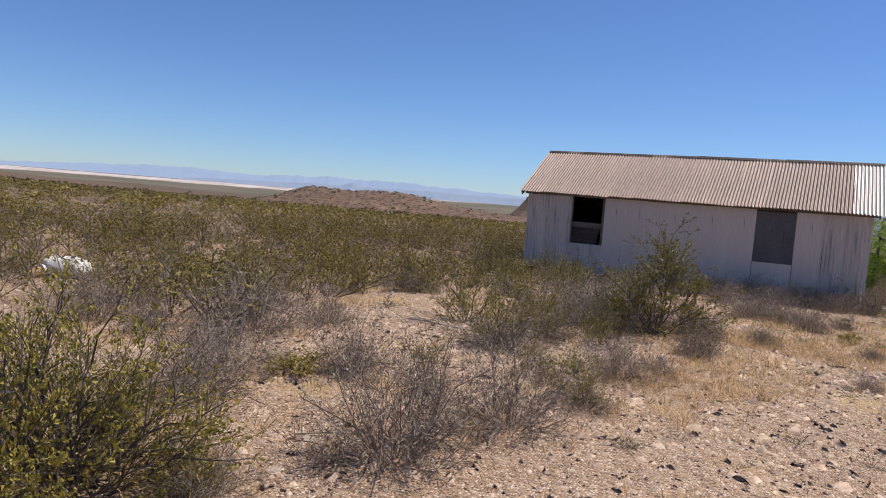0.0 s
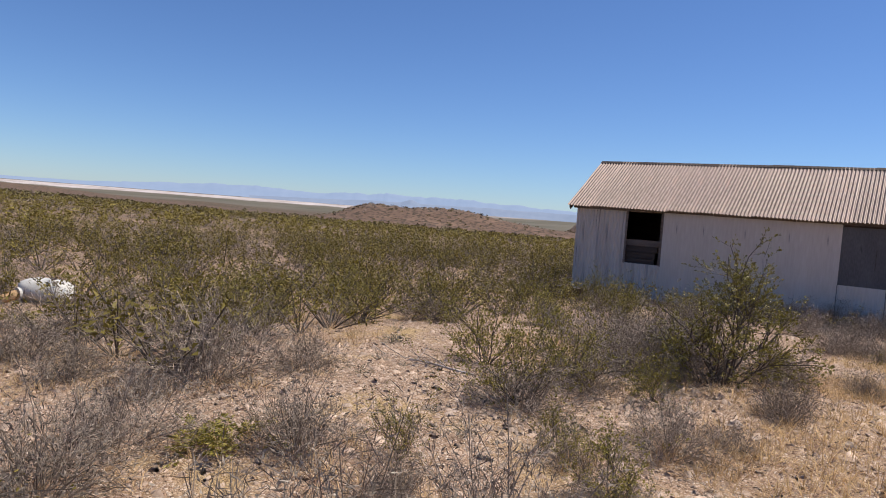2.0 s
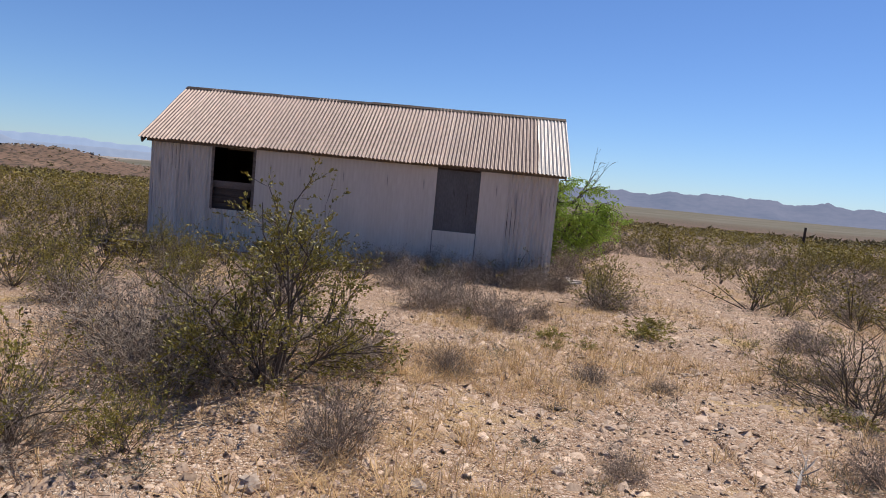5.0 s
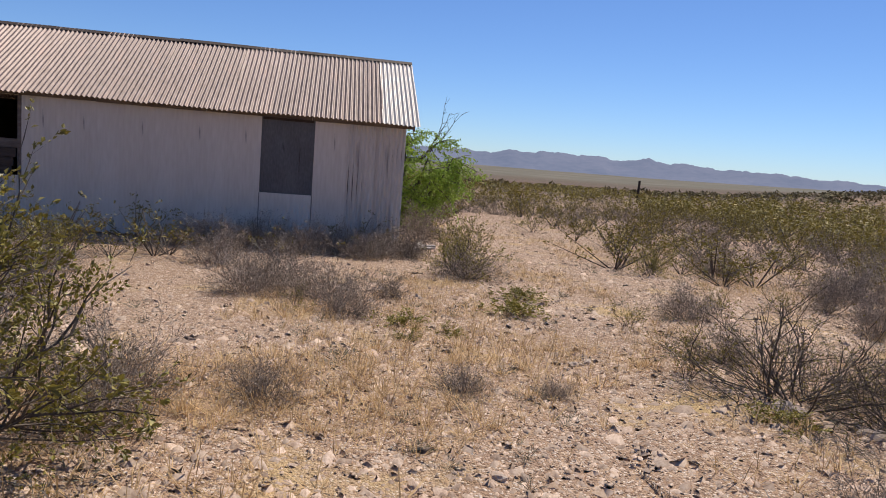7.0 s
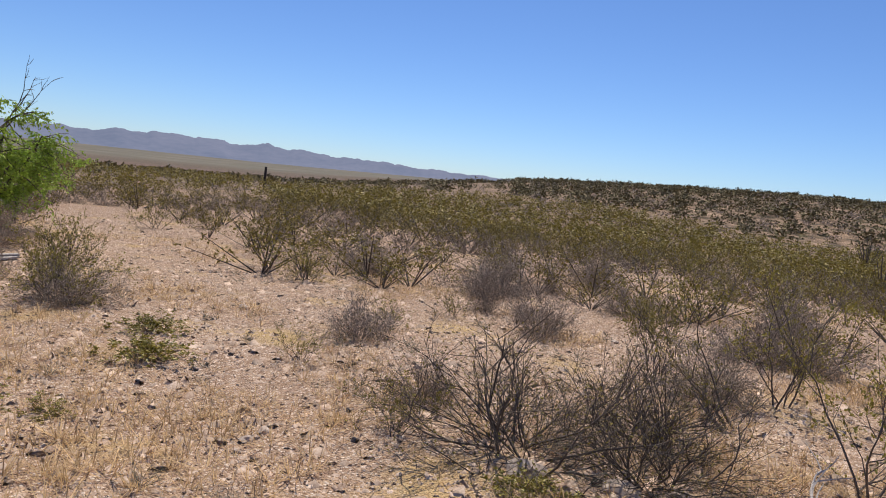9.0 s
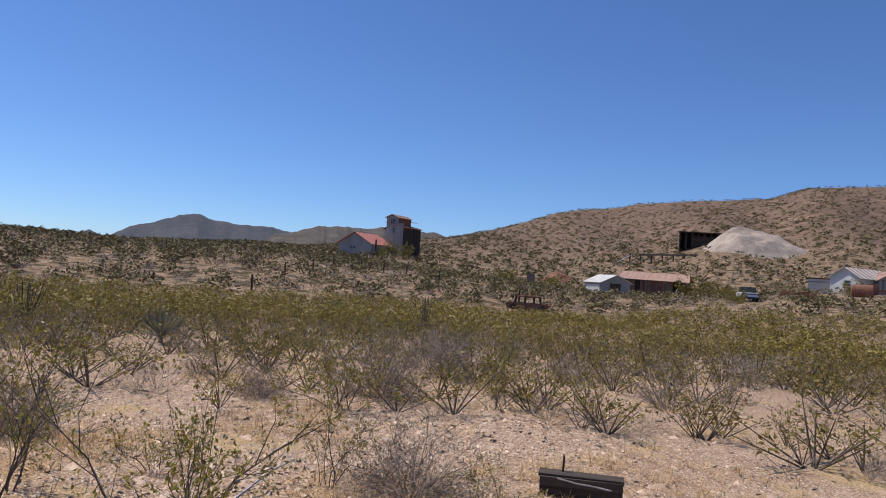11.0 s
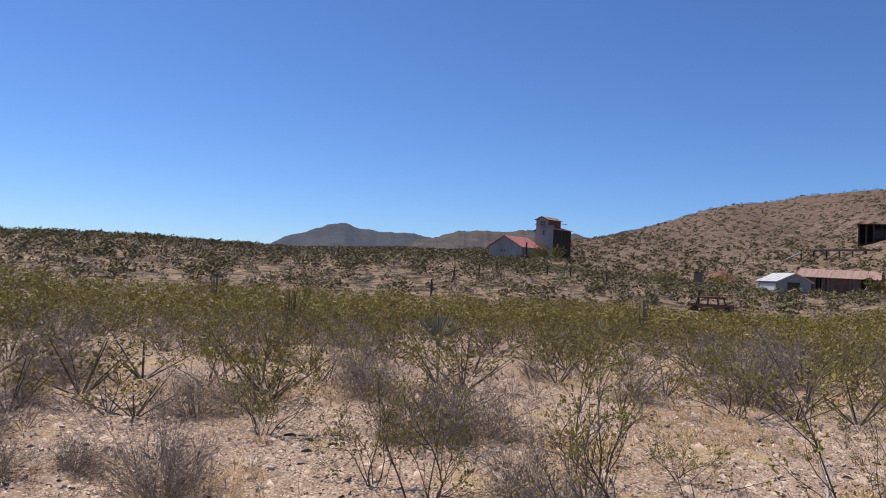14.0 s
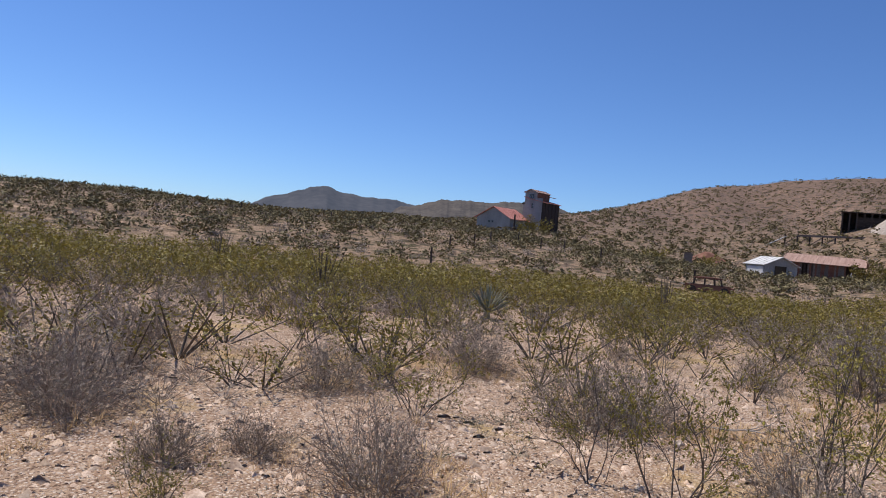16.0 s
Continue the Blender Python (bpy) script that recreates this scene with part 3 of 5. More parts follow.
    for i in range(n):
        x = -6.273 + i * width
        mat = ROOF_PALE if i == n - 1 else ROOF
        lower = rng.uniform(-0.025, 0.02)
        s = corrugated(width + 0.02, slope - lower, pitch=0.08, amp=0.013, rows=5, seed=i, dent=0.008, samples=8)
        part("sheet", s, mat, roof, "pale unrusted iron sheet" if i == n - 1 else "",
             at=pose(x, -0.2 + lower * 0.85, EAVE + lower * 0.5 + 0.003 * (i % 2), tilt, 0, 0) @ pose(0, 0, 0, 0, 0, rng.uniform(-0.25, 0.25)))
        s2 = corrugated(width + 0.02, slope, amp=0.0095, rows=2, seed=i + 30)
        part("sheet", s2, ROOF, roof, at=pose(x + width, 2 * RIDGE_Y + 0.2, EAVE, tilt, 0, 180))
    for i in range(4):
        cap = Build()
        x0, x1 = -6.29 + i * 2.24, -6.29 + i * 2.24 + 2.26
        dz = rng.uniform(-0.008, 0.012)
        k = 0
        prof = [(-0.11, -0.045), (0, 0.018), (0.11, -0.045), (0.11, -0.057), (0, 0.004), (-0.11, -0.057)]
        cap.v = [(x, RIDGE_Y + y, RIDGE_Z + z + d) for x, d in ((x0, dz), (x1, 0.0)) for y, z in prof]
        cap.f = [(0, 1, 4, 5), (1, 2, 3, 4), (11, 10, 7, 6), (10, 9, 8, 7)] + [(j, j + 6, (j + 1) % 6 + 6, (j + 1) % 6) for j in range(6)]
        part("ridge_cap", cap, DARK_IRON, roof, "dark rusted ridge capping")
    # the dark timber also carries the shadow line below the roof edge
    fascia = Build()
    for i in range(5):
        x0 = HX0 - 0.1 + i * 1.75
        fascia.box(x0, min(x0 + 1.74, HX1 + 0.12), -0.06, -0.03, EAVE - 0.055 + rng.uniform(-0.012, 0.01), EAVE + 0.035)
    part("fascia", fascia, TIMBER, roof, "weathered fascia board, darkened for the shadow under the eaves")
    for x in (HX0 - 0.16, HX1 + 0.13):
        rake = Build().beam((x, -0.17, EAVE - 0.06), (x, RIDGE_Y, RIDGE_Z - 0.07), 0.03, 0.10).beam((x, 2 * RIDGE_Y + 0.17, EAVE - 0.06), (x, RIDGE_Y, RIDGE_Z - 0.07), 0.03, 0.10)
        part("barge_board", rake, TIMBER, roof)


house()


# ---- plants ----
def stem_path(rng, start, azi, tilt, length, segs, curl, wander):
    """A crooked stem that sets out at a tilt and bends upwards."""
    p, path = start.copy(), [start.copy()]
    for _ in range(segs):
        tilt = max(0.02, tilt - curl / segs + rng.uniform(-wander, wander))
        azi += rng.uniform(-wander, wander) * 1.3
        d = Vector((math.sin(tilt) * math.cos(azi), math.sin(tilt) * math.sin(azi), math.cos(tilt)))
        p = p + d * (length / segs)
        path.append(p.copy())
    return path


def limb(rng, start, d, length, segs, wander, lift):
    """A branch that sets out along d, strays a little and turns to the light."""
    p, path = start.copy(), [start.copy()]
    for _ in range(segs):
        d = (d + Vector((rng.gauss(0, wander), rng.gauss(0, wander), rng.gauss(0, wander) + lift))).normalized()
        p = p + d * (length / segs)
        path.append(p.copy())
    return path


def along(path, u):
    """The point and direction a share u of the way along a path."""
    q = min(max(u, 0.0), 0.9999) * (len(path) - 1)
    a = int(q)
    return path[a].lerp(path[a + 1], q - a), (path[a + 1] - path[a]).normalized()


def astray(rng):
    return Vector((rng.gauss(0, 1), rng.gauss(0, 1), rng.gauss(0, 1))).normalized()


def set_height(builds, high=1.0):
    """Scales a plant so that all but its last wisps end at the given height."""
    zs = sorted(v[2] for b in builds for v in b.v)
    k = high / zs[int(len(zs) * 0.985)]
    for b in builds:
        b.v = [(x * k, y * k, z * k) for x, y, z in b.v]


def creosote(name, seed, stems=11, branches=6, twigs=4, leaves=7, leaf=0.024, spread=1.15, bare=0.25, size=1.0, leaf_mat=None, bark=None, fine=True, lean=(0, 0)):
    """An open bush one metre high: dark stems fan out from the root, fork twice and carry small leaves at the ends."""
    rng = random.Random(seed)
    wood, crown = Build(), Build()
    for i in range(stems):
        azi = 2 * math.pi * (i + rng.uniform(-0.8, 0.8)) / stems
        tilt = spread * math.sqrt(rng.uniform(0.03, 1))
        d = Vector((math.sin(tilt) * math.cos(azi) + lean[0], math.sin(tilt) * math.sin(azi) + lean[1], math.cos(tilt)))
        length = rng.choice((0.35, 0.5, 0.65, 0.75, 0.85)) * rng.uniform(0.85, 1.1) * (1 - 0.12 * tilt)
        segs = 6 if fine else 3
        path = limb(rng, Vector((rng.gauss(0, .07), rng.gauss(0, .07), -0.04)), d, length, segs, 0.2 if fine else 0.13, 0.03)
        r0 = rng.uniform(0.006, 0.0125) * size
        wood.tube(path, [r0 * (1 - 0.75 * k / segs) for k in range(segs + 1)], 5 if fine else 3)
        for b in range(branches):
            u = bare + (1 - bare) * (b + rng.random()) / branches
            p, t = along(path, u)
            side = limb(rng, p, t + astray(rng) * 0.75, rng.uniform(0.14, 0.42), 3 if fine else 1, 0.2, 0.05)
            wood.tube(side, [r0 * 0.42 * (1 - 0.6 * k / (len(side) - 1)) for k in range(len(side))], 3)
            for _ in range(twigs):
                p, t = along(side, rng.uniform(0.25, 1))
                tip = limb(rng, p, t + astray(rng) * 0.85, rng.uniform(0.06, 0.17), 1, 0.1, 0.1)
                wood.blade(tip[0], tip[1] - tip[0], (tip[1] - tip[0]).length, 0.006 * size, rng)
                for _ in range(leaves):
                    q = tip[0].lerp(tip[1], 0.15 + 0.9 * rng.random() ** 0.6) + astray(rng) * rng.uniform(0, leaf * 0.7)
                    ld = (tip[1] - tip[0]).normalized() + astray(rng) * 0.9
                    if fine:
                        crown.leaf(q, ld, leaf * rng.uniform(0.6, 1.35), rng, 0.55)
                    else:
                        crown.blade(q, ld, leaf * rng.uniform(0.7, 1.4), leaf * 0.6, rng)
    set_height([wood, crown])
    ob = thing(name, "", "")
    part("wood", wood, bark or BARK, ob)
    part("foliage", crown, leaf_mat or LEAF, ob)
    return ob


def twig_bush(name, seed, stems=72, forks=9, tips=5, mat=None, wide=1.5, thick=1.0, sprigs=26, leafy=1.0, fine=True):
    """A close dome of fine dry twigs, one metre high: stems fork into sprays of thin tips."""
    rng = random.Random(seed)
    b, green = Build(), Build()
    for i in range(stems):
        azi = rng.uniform(0, 6.283)
        tilt = wide * rng.uniform(0.0, 1.0) ** 0.6
        d = Vector((math.sin(tilt) * math.cos(azi), math.sin(tilt) * math.sin(azi), math.cos(tilt)))
        length = rng.uniform(0.42, 0.82) * (1 + 0.14 * math.sin(3 * azi + seed))
        base = Vector((math.cos(azi) * rng.uniform(0, .16), math.sin(azi) * rng.uniform(0, .16), -0.03))
        path = limb(rng, base, d, length, 3 if fine else 1, 0.34, 0.03)
        r = rng.uniform(0.0035, 0.0075) * thick
        b.tube(path, [r * (1 - 0.6 * k / (len(path) - 1)) for k in range(len(path))], 3)
        for _ in range(forks):
            p, t = along(path, 0.15 + 0.85 * rng.random() ** 0.8)
            fork = limb(rng, p, t + astray(rng) * 1.1, rng.uniform(0.1, 0.28), 1, 0.1, 0.06)
            b.blade(fork[0], fork[1] - fork[0], (fork[1] - fork[0]).length, 0.008 * thick, rng)
            for _ in range(tips):
                p, t = along(fork, rng.uniform(0.2, 1))
                b.blade(p, t + astray(rng) * 1.2, rng.uniform(0.05, 0.13), 0.008 * thick, rng)
        for _ in range(sprigs):
            p, t = along(path, rng.uniform(0.3, 1.05))
            green.blade(p + astray(rng) * rng.uniform(0.02, 0.17), t + astray(rng), rng.uniform(0.03, 0.06) * leafy, 0.018 * leafy, rng)
    set_height([b, green] if sprigs else [b])
    ob = thing(name, "", "")
    part("twig_dome", b, mat or GREY_TWIG, ob)
    if sprigs:
        part("foliage", green, GREY_LEAF, ob)
    return ob


def park(ob):
    """Takes a finished model out of the scene, once it has been copied."""
    for o in (*ob.children_recursive, ob):
        bpy.data.objects.remove(o)


def plant(model, x, y, height, turn, label, category, group, squat=1.0):
    m = Matrix.Translation((x, y, level(x, y) - 0.01)) @ Matrix.Rotation(turn, 4, "Z") @ Matrix.Diagonal((height * squat, height * squat, height, 1))
    return tagged(copy_thing(model, m), label, category, group)


NEAR_GREEN = [creosote("creosote_bush", s, stems=15, branches=7, twigs=5, leaves=7, leaf=0.023, size=0.8) for s in (1, 2, 3, 4)]
SPARSE_GREEN = [creosote("creosote_bush", s, stems=9, branches=6, twigs=4, leaves=7, leaf=0.025, size=0.65, spread=1.1, bare=0.25) for s in (5, 6, 7)]
TALL_GREEN = [creosote("creosote_bush", s, stems=6, branches=8, twigs=5, leaves=7, leaf=0.02, spread=0.55, bare=0.3, size=0.7) for s in (11, 12, 13)]
LEANING = creosote("creosote_bush", 15, stems=5, branches=6, twigs=4, leaves=4, leaf=0.024, spread=0.5, bare=0.3, size=1.7, lean=(-0.1, 1.0))
LOW_GREEN = [creosote("green_shrub", s, stems=14, branches=5, twigs=4, leaves=5, leaf=0.07, spread=1.25, bare=0.1, size=0.7) for s in (21, 22)]
MID_GREEN = [creosote("creosote_bush", s, stems=9, branches=4, twigs=3, leaves=5, leaf=0.06, leaf_mat=OLIVE, size=1.1, fine=False, bare=0.1) for s in (31, 32, 33, 34)]
NEAR_GREY = [twig_bush("grey_bush", s) for s in (41, 42, 43, 44)]
MID_GREY = [twig_bush("grey_bush", s, 34, 5, 3, thick=2.2, sprigs=7, leafy=1.9, fine=False) for s in (51, 52, 53)]
MAIN_GREEN = [creosote("creosote_bush", 71, stems=14, branches=9, twigs=7, leaves=11, leaf=0.0185, size=0.95, spread=0.85, bare=0.52, lean=(0.12, 0)),
              creosote("creosote_bush", 72, stems=26, branches=9, twigs=6, leaves=8, leaf=0.022, size=1.1, spread=1.15, bare=0.25)]
DEAD = [creosote("dead_bush", s, stems=34, branches=9, twigs=7, leaves=1, leaf=0.015, spread=1.35, bare=0.15, bark=BARK, leaf_mat=OLIVE, size=0.7) for s in (61, 62)]

GREEN_A = [(-0.14, -13.45, 0.48), (-1.06, -16.6, 0.36), (-1.49, -12.04, 0.85), (-2.48, -10.74, 0.82), (-10.23, -12.03, 0.67),
           (-5.18, -9.47, 0.78), (-6.22, -10.32, 0.66), (-8.75, -10.17, 0.69), (-4.91, -8.13, 0.8), (-1.37, -13.76, 0.4), (-1.32, -11.07, 0.85), (-0.63, -11.05, 0.45),
           (-0.67, -12.98, 0.36), (-6.54, -8.64, 0.85), (-6.12, -11.24, 0.84), (-3.2, -4.5, 0.8), (-4.1, -3.2, 0.9), (-2.6, -6.3, 0.7), (-3.6, -6.8, 0.8), (-4.8, -5.2, 0.9), (-2.2, -3.4, 0.7), (3.37, -1.27, 0.88), (3.15, -2.48, 0.86), (6.66, -1.48, 0.65)]
GREEN_B = [(-2.3, -16.7, 0.85), (-1.95, -17.35, 0.6), (4.3, -7.24, 0.55), (6.47, 5.13, 0.82), (0.96, -5.15, 0.35), (4.55, -5.38, 0.42), (6.1, -4.5, 0.42), (9.15, -1.7, 0.79),
           (8.47, -8.93, 0.56), (12.62, -4.3, 1.04), (19.57, -8.02, 0.89), (13.93, -11.66, 1.2), (13.11, -13.45, 1.2), (6.93, -11.27, 0.61), (9.5, -5.58, 0.75),
           (11.63, -12.99, 0.77), (10.3, -13.59, 1.0), (14.98, -6.06, 1.18), (16.05, -10.38, 0.87), (12.78, -5.7, 1.2), (15.17, -8.99, 0.71), (21.28, -0.83, 0.84),
           (10.75, -6.88, 0.54), (7.37, -4.15, 0.45), (11.23, -10.77, 1.08)]
TALL = [(6.5, -9.3, 1.3), (8.02, -10.3, 0.9), (7.92, -8.07, 1.05), (7.67, -6.98, 1.1), (8.12, -6.61, 0.85)]
LOW = [(-2.28, -14.44, 0.27), (2.03, -5.68, 0.17), (2.5, -5.95, 0.15), (3.71, -3.93, 0.2), (1.99, -6.3, 0.13), (3.41, -4.87, 0.24), (4.39, -8.32, 0.2)]
GREY_A = [(-0.66, -15.45, 0.55), (-0.3, -14.49, 0.5), (-3.67, -13.45, 0.6), (-3.42, -12.52, 0.31), (0.4, -10.55, 0.33), (0.07, -8.25, 0.4), (-6.33, -12.58, 0.5),
          (-2.73, -14.77, 0.36), (-5.5, -14.0, 0.42), (-2.32, -15.48, 0.47), (-4.49, -14.14, 0.32), (-0.12, -12.28, 0.33), (-1.03, -14.26, 0.22), (-3.58, -14.07, 0.24),
          (-1.83, -14.18, 0.38), (-4.24, -13.04, 0.4), (0.2, -11.79, 0.16), (2.1, -10.22, 0.18), (0.89, -8.2, 0.24), (0.58, -3.6, 0.45), (1.2, -4.47, 0.42), (0.08, -8.85, 0.36), (-1.8, -7.2, 0.5), (-1.3, -8.9, 0.55), (-2.2, -8.3, 0.5), (-0.9, -7.9, 0.5), (-1.6, -5.4, 0.5), (-0.9, -9.9, 0.45)]
GREY_B = [(3.9, -9.9, 0.3), (4.92, -6.75, 0.28), (2.26, -7.83, 0.18), (2.91, -7.85, 0.13), (1.49, -5.32, 0.36), (2.0, -4.33, 0.24), (3.1, 2.06, 0.6), (5.49, -4.86, 0.37),
          (0.33, -4.25, 0.42), (-0.34, -2.42, 0.4), (9.48, -2.72, 0.57), (8.4, -0.51, 0.52), (7.45, -7.6, 0.45), (7.77, -10.9, 0.45)]
GREY_C = [(14.71, -13.05, 0.7), (9.52, -7.01, 0.46), (9.67, -7.56, 0.44), (12.3, -11.46, 0.7), (10.21, -4.73, 0.39), (7.84, -5.22, 0.44), (11.92, -6.31, 0.53),
          (12.26, -2.45, 0.6), (8.06, -3.98, 0.27), (8.88, -3.05, 0.42), (8.3, -4.45, 0.23), (11.81, -9.76, 0.38), (10.63, -2.86, 0.3)]
WALL_ROW = [(-1.0 + 0.36 * i, -0.5 - 0.3 * (i % 3), 0.45 + 0.09 * (i % 2)) for i in range(11)]
PLACED = []


def plant_all(models, spots, label, category, group, squat=(0.9, 1.2), seed=1, taller=1.0):
    rng = random.Random(seed)
    for k, (x, y, h) in enumerate(spots):
        h *= taller
        plant(models[k % len(models)], x, y, h, rng.uniform(0, 6.28), label, category, group, rng.uniform(*squat))
        PLACED.append((x, y, h))


GREEN_LABEL = "open creosote bush with dark crooked stems and yellow-green leaves"
GREY_LABEL = "rounded bush of dry grey twigs on stony ground"
plant_all(NEAR_GREEN, GREEN_A, GREEN_LABEL, "bush", "creosote bushes", (0.75, 1.05), 1, 0.95)
plant_all(SPARSE_GREEN, GREEN_B, "thin creosote bush with few leaves on bare dark stems", "bush", "creosote bushes", (0.75, 1.05), 11, 0.85)
plant(MAIN_GREEN[0], -0.31, -9.56, 1.36, 1.0, "large creosote bush before the white house, yellow-green leaves", "bush", "creosote bushes", 1.08)
plant(MAIN_GREEN[1], -1.62, -16.93, 0.98, 2.0, "dense dark creosote bush with many crooked branches", "bush", "creosote bushes", 0.85)
PLACED += [(-0.31, -9.56, 1.3), (-1.57, -16.93, 1.2)]
plant_all(TALL_GREEN, TALL, "tall thin creosote bush with bare reddish stems", "bush", "tall creosote bushes", (0.7, 0.9), 2)
plant(LEANING, 6.85, -8.15, 0.85, 0.0, "bare creosote stem leaning far over the gravel", "bush", "tall creosote bushes", 1.0)
plant_all(LOW_GREEN, LOW, "low green shrub spreading over the gravel", "shrub", "low green shrubs", (1.6, 2.1), 3, 0.75)
plant_all(NEAR_GREY, GREY_A + GREY_B + GREY_C, GREY_LABEL, "bush", "grey bushes", (0.8, 1.1), 4, 1.2)
plant_all(NEAR_GREY, [(x + 0.12, y - 0.1, h * 0.5) for x, y, h in GREEN_A[::2] + [(-0.75, -9.2, 0.95), (-1.5, -9.4, 1.1), (-1.2, -16.4, 0.6)]], "dry grey bush crowded against a creosote bush", "bush", "grey bushes", (1.0, 1.4), 9)
plant_all(NEAR_GREY, WALL_ROW, "grey bush growing along the foot of the house wall", "bush", "grey bushes along the wall", (0.9, 1.2), 5)
plant_all(DEAD, [(4.8, -7.8, 0.78), (6.0, -8.0, 0.66), (5.3, -8.5, 0.6), (-1.75, -16.9, 0.75)], "sprawling half-dead bush of dark tangled branches", "bush", "half-dead bushes", (1.15, 1.4), 6)

rng = random.Random(77)


CLEARED = ((60.5, -31.8, 5.0), (66, -58.5, 6.0), (57, -50, 5.0), (97, -62, 9.0), (96, -70, 9.0), (80, -84, 9.0), (70, -76, 6.0), (90, -64, 7.0))


def free(x, y, gap):
    if any((x - a) ** 2 + (y - c) ** 2 < w * w for a, c, w in CLEARED):
        return False
    if any((x - a) ** 2 + (y - c) ** 2 < gap * gap for a, c, _ in PLACED):
        return False
    if HX0 - 0.6 < x < HX1 + 0.6 and -0.4 < y < HY1 + 0.5:
        return False
    # the open stony lane past the house, and the line walked
    for (x0, y0), (x1, y1), wide in (((1.4, -21), (1.3, -12), 1.6), ((1.3, -12), (3.6, -5), 2.0), ((3.6, -5), (5.2, 4), 1.9), ((1.0, -12), (1.5, -6), 2.2), ((5.2, 4), (6.5, 9), 1.5)):
        u = max(0, min(1, ((x - x0) * (x1 - x0) + (y - y0) * (y1 - y0)) / ((x1 - x0) ** 2 + (y1 - y0) ** 2)))
        if math.hypot(x - x0 - u * (x1 - x0), y - y0 - u * (y1 - y0)) < wide:
            return False
    return True


count = 0
while count < 500:
    a = math.radians(rng.uniform(-150, 128))
    r = 7.5 + 17 * math.sqrt(rng.random())
    x, y = MID[0] - r * math.sin(a), MID[1] + r * math.cos(a)
    if not free(x, y, 0.62 + 0.010 * r) or (a < -0.3 and r < 12.5 and rng.random() < 0.88):
        continue
    green = rng.random() < 0.46
    hgt = rng.uniform(0.4, 0.85) if green else rng.uniform(0.3, 0.6)
    if green:
        plant(rng.choice(NEAR_GREEN if r < 9.5 else MID_GREEN), x, y, hgt, rng.uniform(0, 6.28), GREEN_LABEL, "bush", "creosote bushes", rng.uniform(0.8, 1.2))
    else:
        plant(rng.choice(NEAR_GREY if r < 8 else MID_GREY), x, y, hgt, rng.uniform(0, 6.28), GREY_LABEL, "bush", "grey bushes", rng.uniform(0.8, 1.15))
    PLACED.append((x, y, hgt))
    count += 1
for model in NEAR_GREEN + SPARSE_GREEN + TALL_GREEN + LOW_GREEN + MID_GREEN + NEAR_GREY + MID_GREY + DEAD + MAIN_GREEN + [LEANING]:
    park(model)


# ---- scrub, stones and grass past counting ----
def tri_arrays(build):
    tris = [(f[0], f[i], f[i + 1]) for f in build.f for i in range(1, len(f) - 1)]
    return np.array(build.v, float), np.array(tris, int)


def strew(name, label, category, models, spots, mats):
    """One mesh of many scattered copies. models: lists of (corners, triangles, material index); spots: rows of model, x, y, z, size, squat, turn."""
    vs, fs, ms, k = [], [], [], 0
    spots = np.array(spots, float)
    for mi, pieces in enumerate(models):
        rows = spots[spots[:, 0] == mi]
        if not len(rows):
            continue
        c, s = np.cos(rows[:, 6]), np.sin(rows[:, 6])
        for v, f, mat in pieces:
            x = (v[None, :, 0] * c[:, None] - v[None, :, 1] * s[:, None]) * (rows[:, 4] * rows[:, 5])[:, None] + rows[:, 1][:, None]
            y = (v[None, :, 0] * s[:, None] + v[None, :, 1] * c[:, None]) * (rows[:, 4] * rows[:, 5])[:, None] + rows[:, 2][:, None]
            z = v[None, :, 2] * rows[:, 4][:, None] + rows[:, 3][:, None]
            vs.append(np.stack([x, y, z], -1).reshape(-1, 3))
            fs.append((f[None] + (np.arange(len(rows)) * len(v))[:, None, None] + k).reshape(-1, 3))
            ms.append(np.full(len(rows) * len(f), mat))
            k += len(rows) * len(v)
    v, f, m = np.concatenate(vs), np.concatenate(fs), np.concatenate(ms)
    me = bpy.data.meshes.new(name)
    me.vertices.add(len(v))
    me.vertices.foreach_set("co", v.ravel())
    me.loops.add(f.size)
    me.loops.foreach_set("vertex_index", f.ravel().astype(np.int32))
    me.polygons.add(len(f))
    me.polygons.foreach_set("loop_start", np.arange(0, f.size, 3, dtype=np.int32))
    me.polygons.foreach_set("material_index", m.astype(np.int32))
    for mat in mats:
        me.materials.append(mat)
    me.update(calc_edges=True)
    return tagged(new(name, me), label, category, kind="stuff")


def bush_model(seed, stems, leaves, leaf, thick, mat=1):
    """A light bush for the middle distance: forking stems with leaf tufts at the ends."""
    rng = random.Random(seed)
    wood, crown = Build(), Build()
    for i in range(stems):
        azi, tilt = 6.283 * (i + rng.random()) / stems, 1.0 * math.sqrt(rng.uniform(0.05, 1))
        d = Vector((math.sin(tilt) * math.cos(azi), math.sin(tilt) * math.sin(azi), math.cos(tilt)))
        path = limb(rng, Vector((0, 0, -0.05)), d, rng.uniform(0.6, 0.95), 2, 0.15, 0.05)
        wood.tube([path[0], path[2]], [thick, thick * 0.3], 3)
        for _ in range(leaves // stems // 5):
            p, t = along(path, rng.uniform(0.35, 1))
            tip = limb(rng, p, t + astray(rng) * 0.9, rng.uniform(0.12, 0.32), 1, 0.1, 0.1)
            for _ in range(5):
                crown.blade(tip[0].lerp(tip[1], rng.uniform(0.4, 1)) + astray(rng) * 0.05, astray(rng) + Vector((0, 0, 0.4)), leaf * rng.uniform(0.7, 1.4), leaf * 0.7, rng)
    set_height([wood, crown])
    return [(*tri_arrays(wood), 0), (*tri_arrays(crown), mat)]


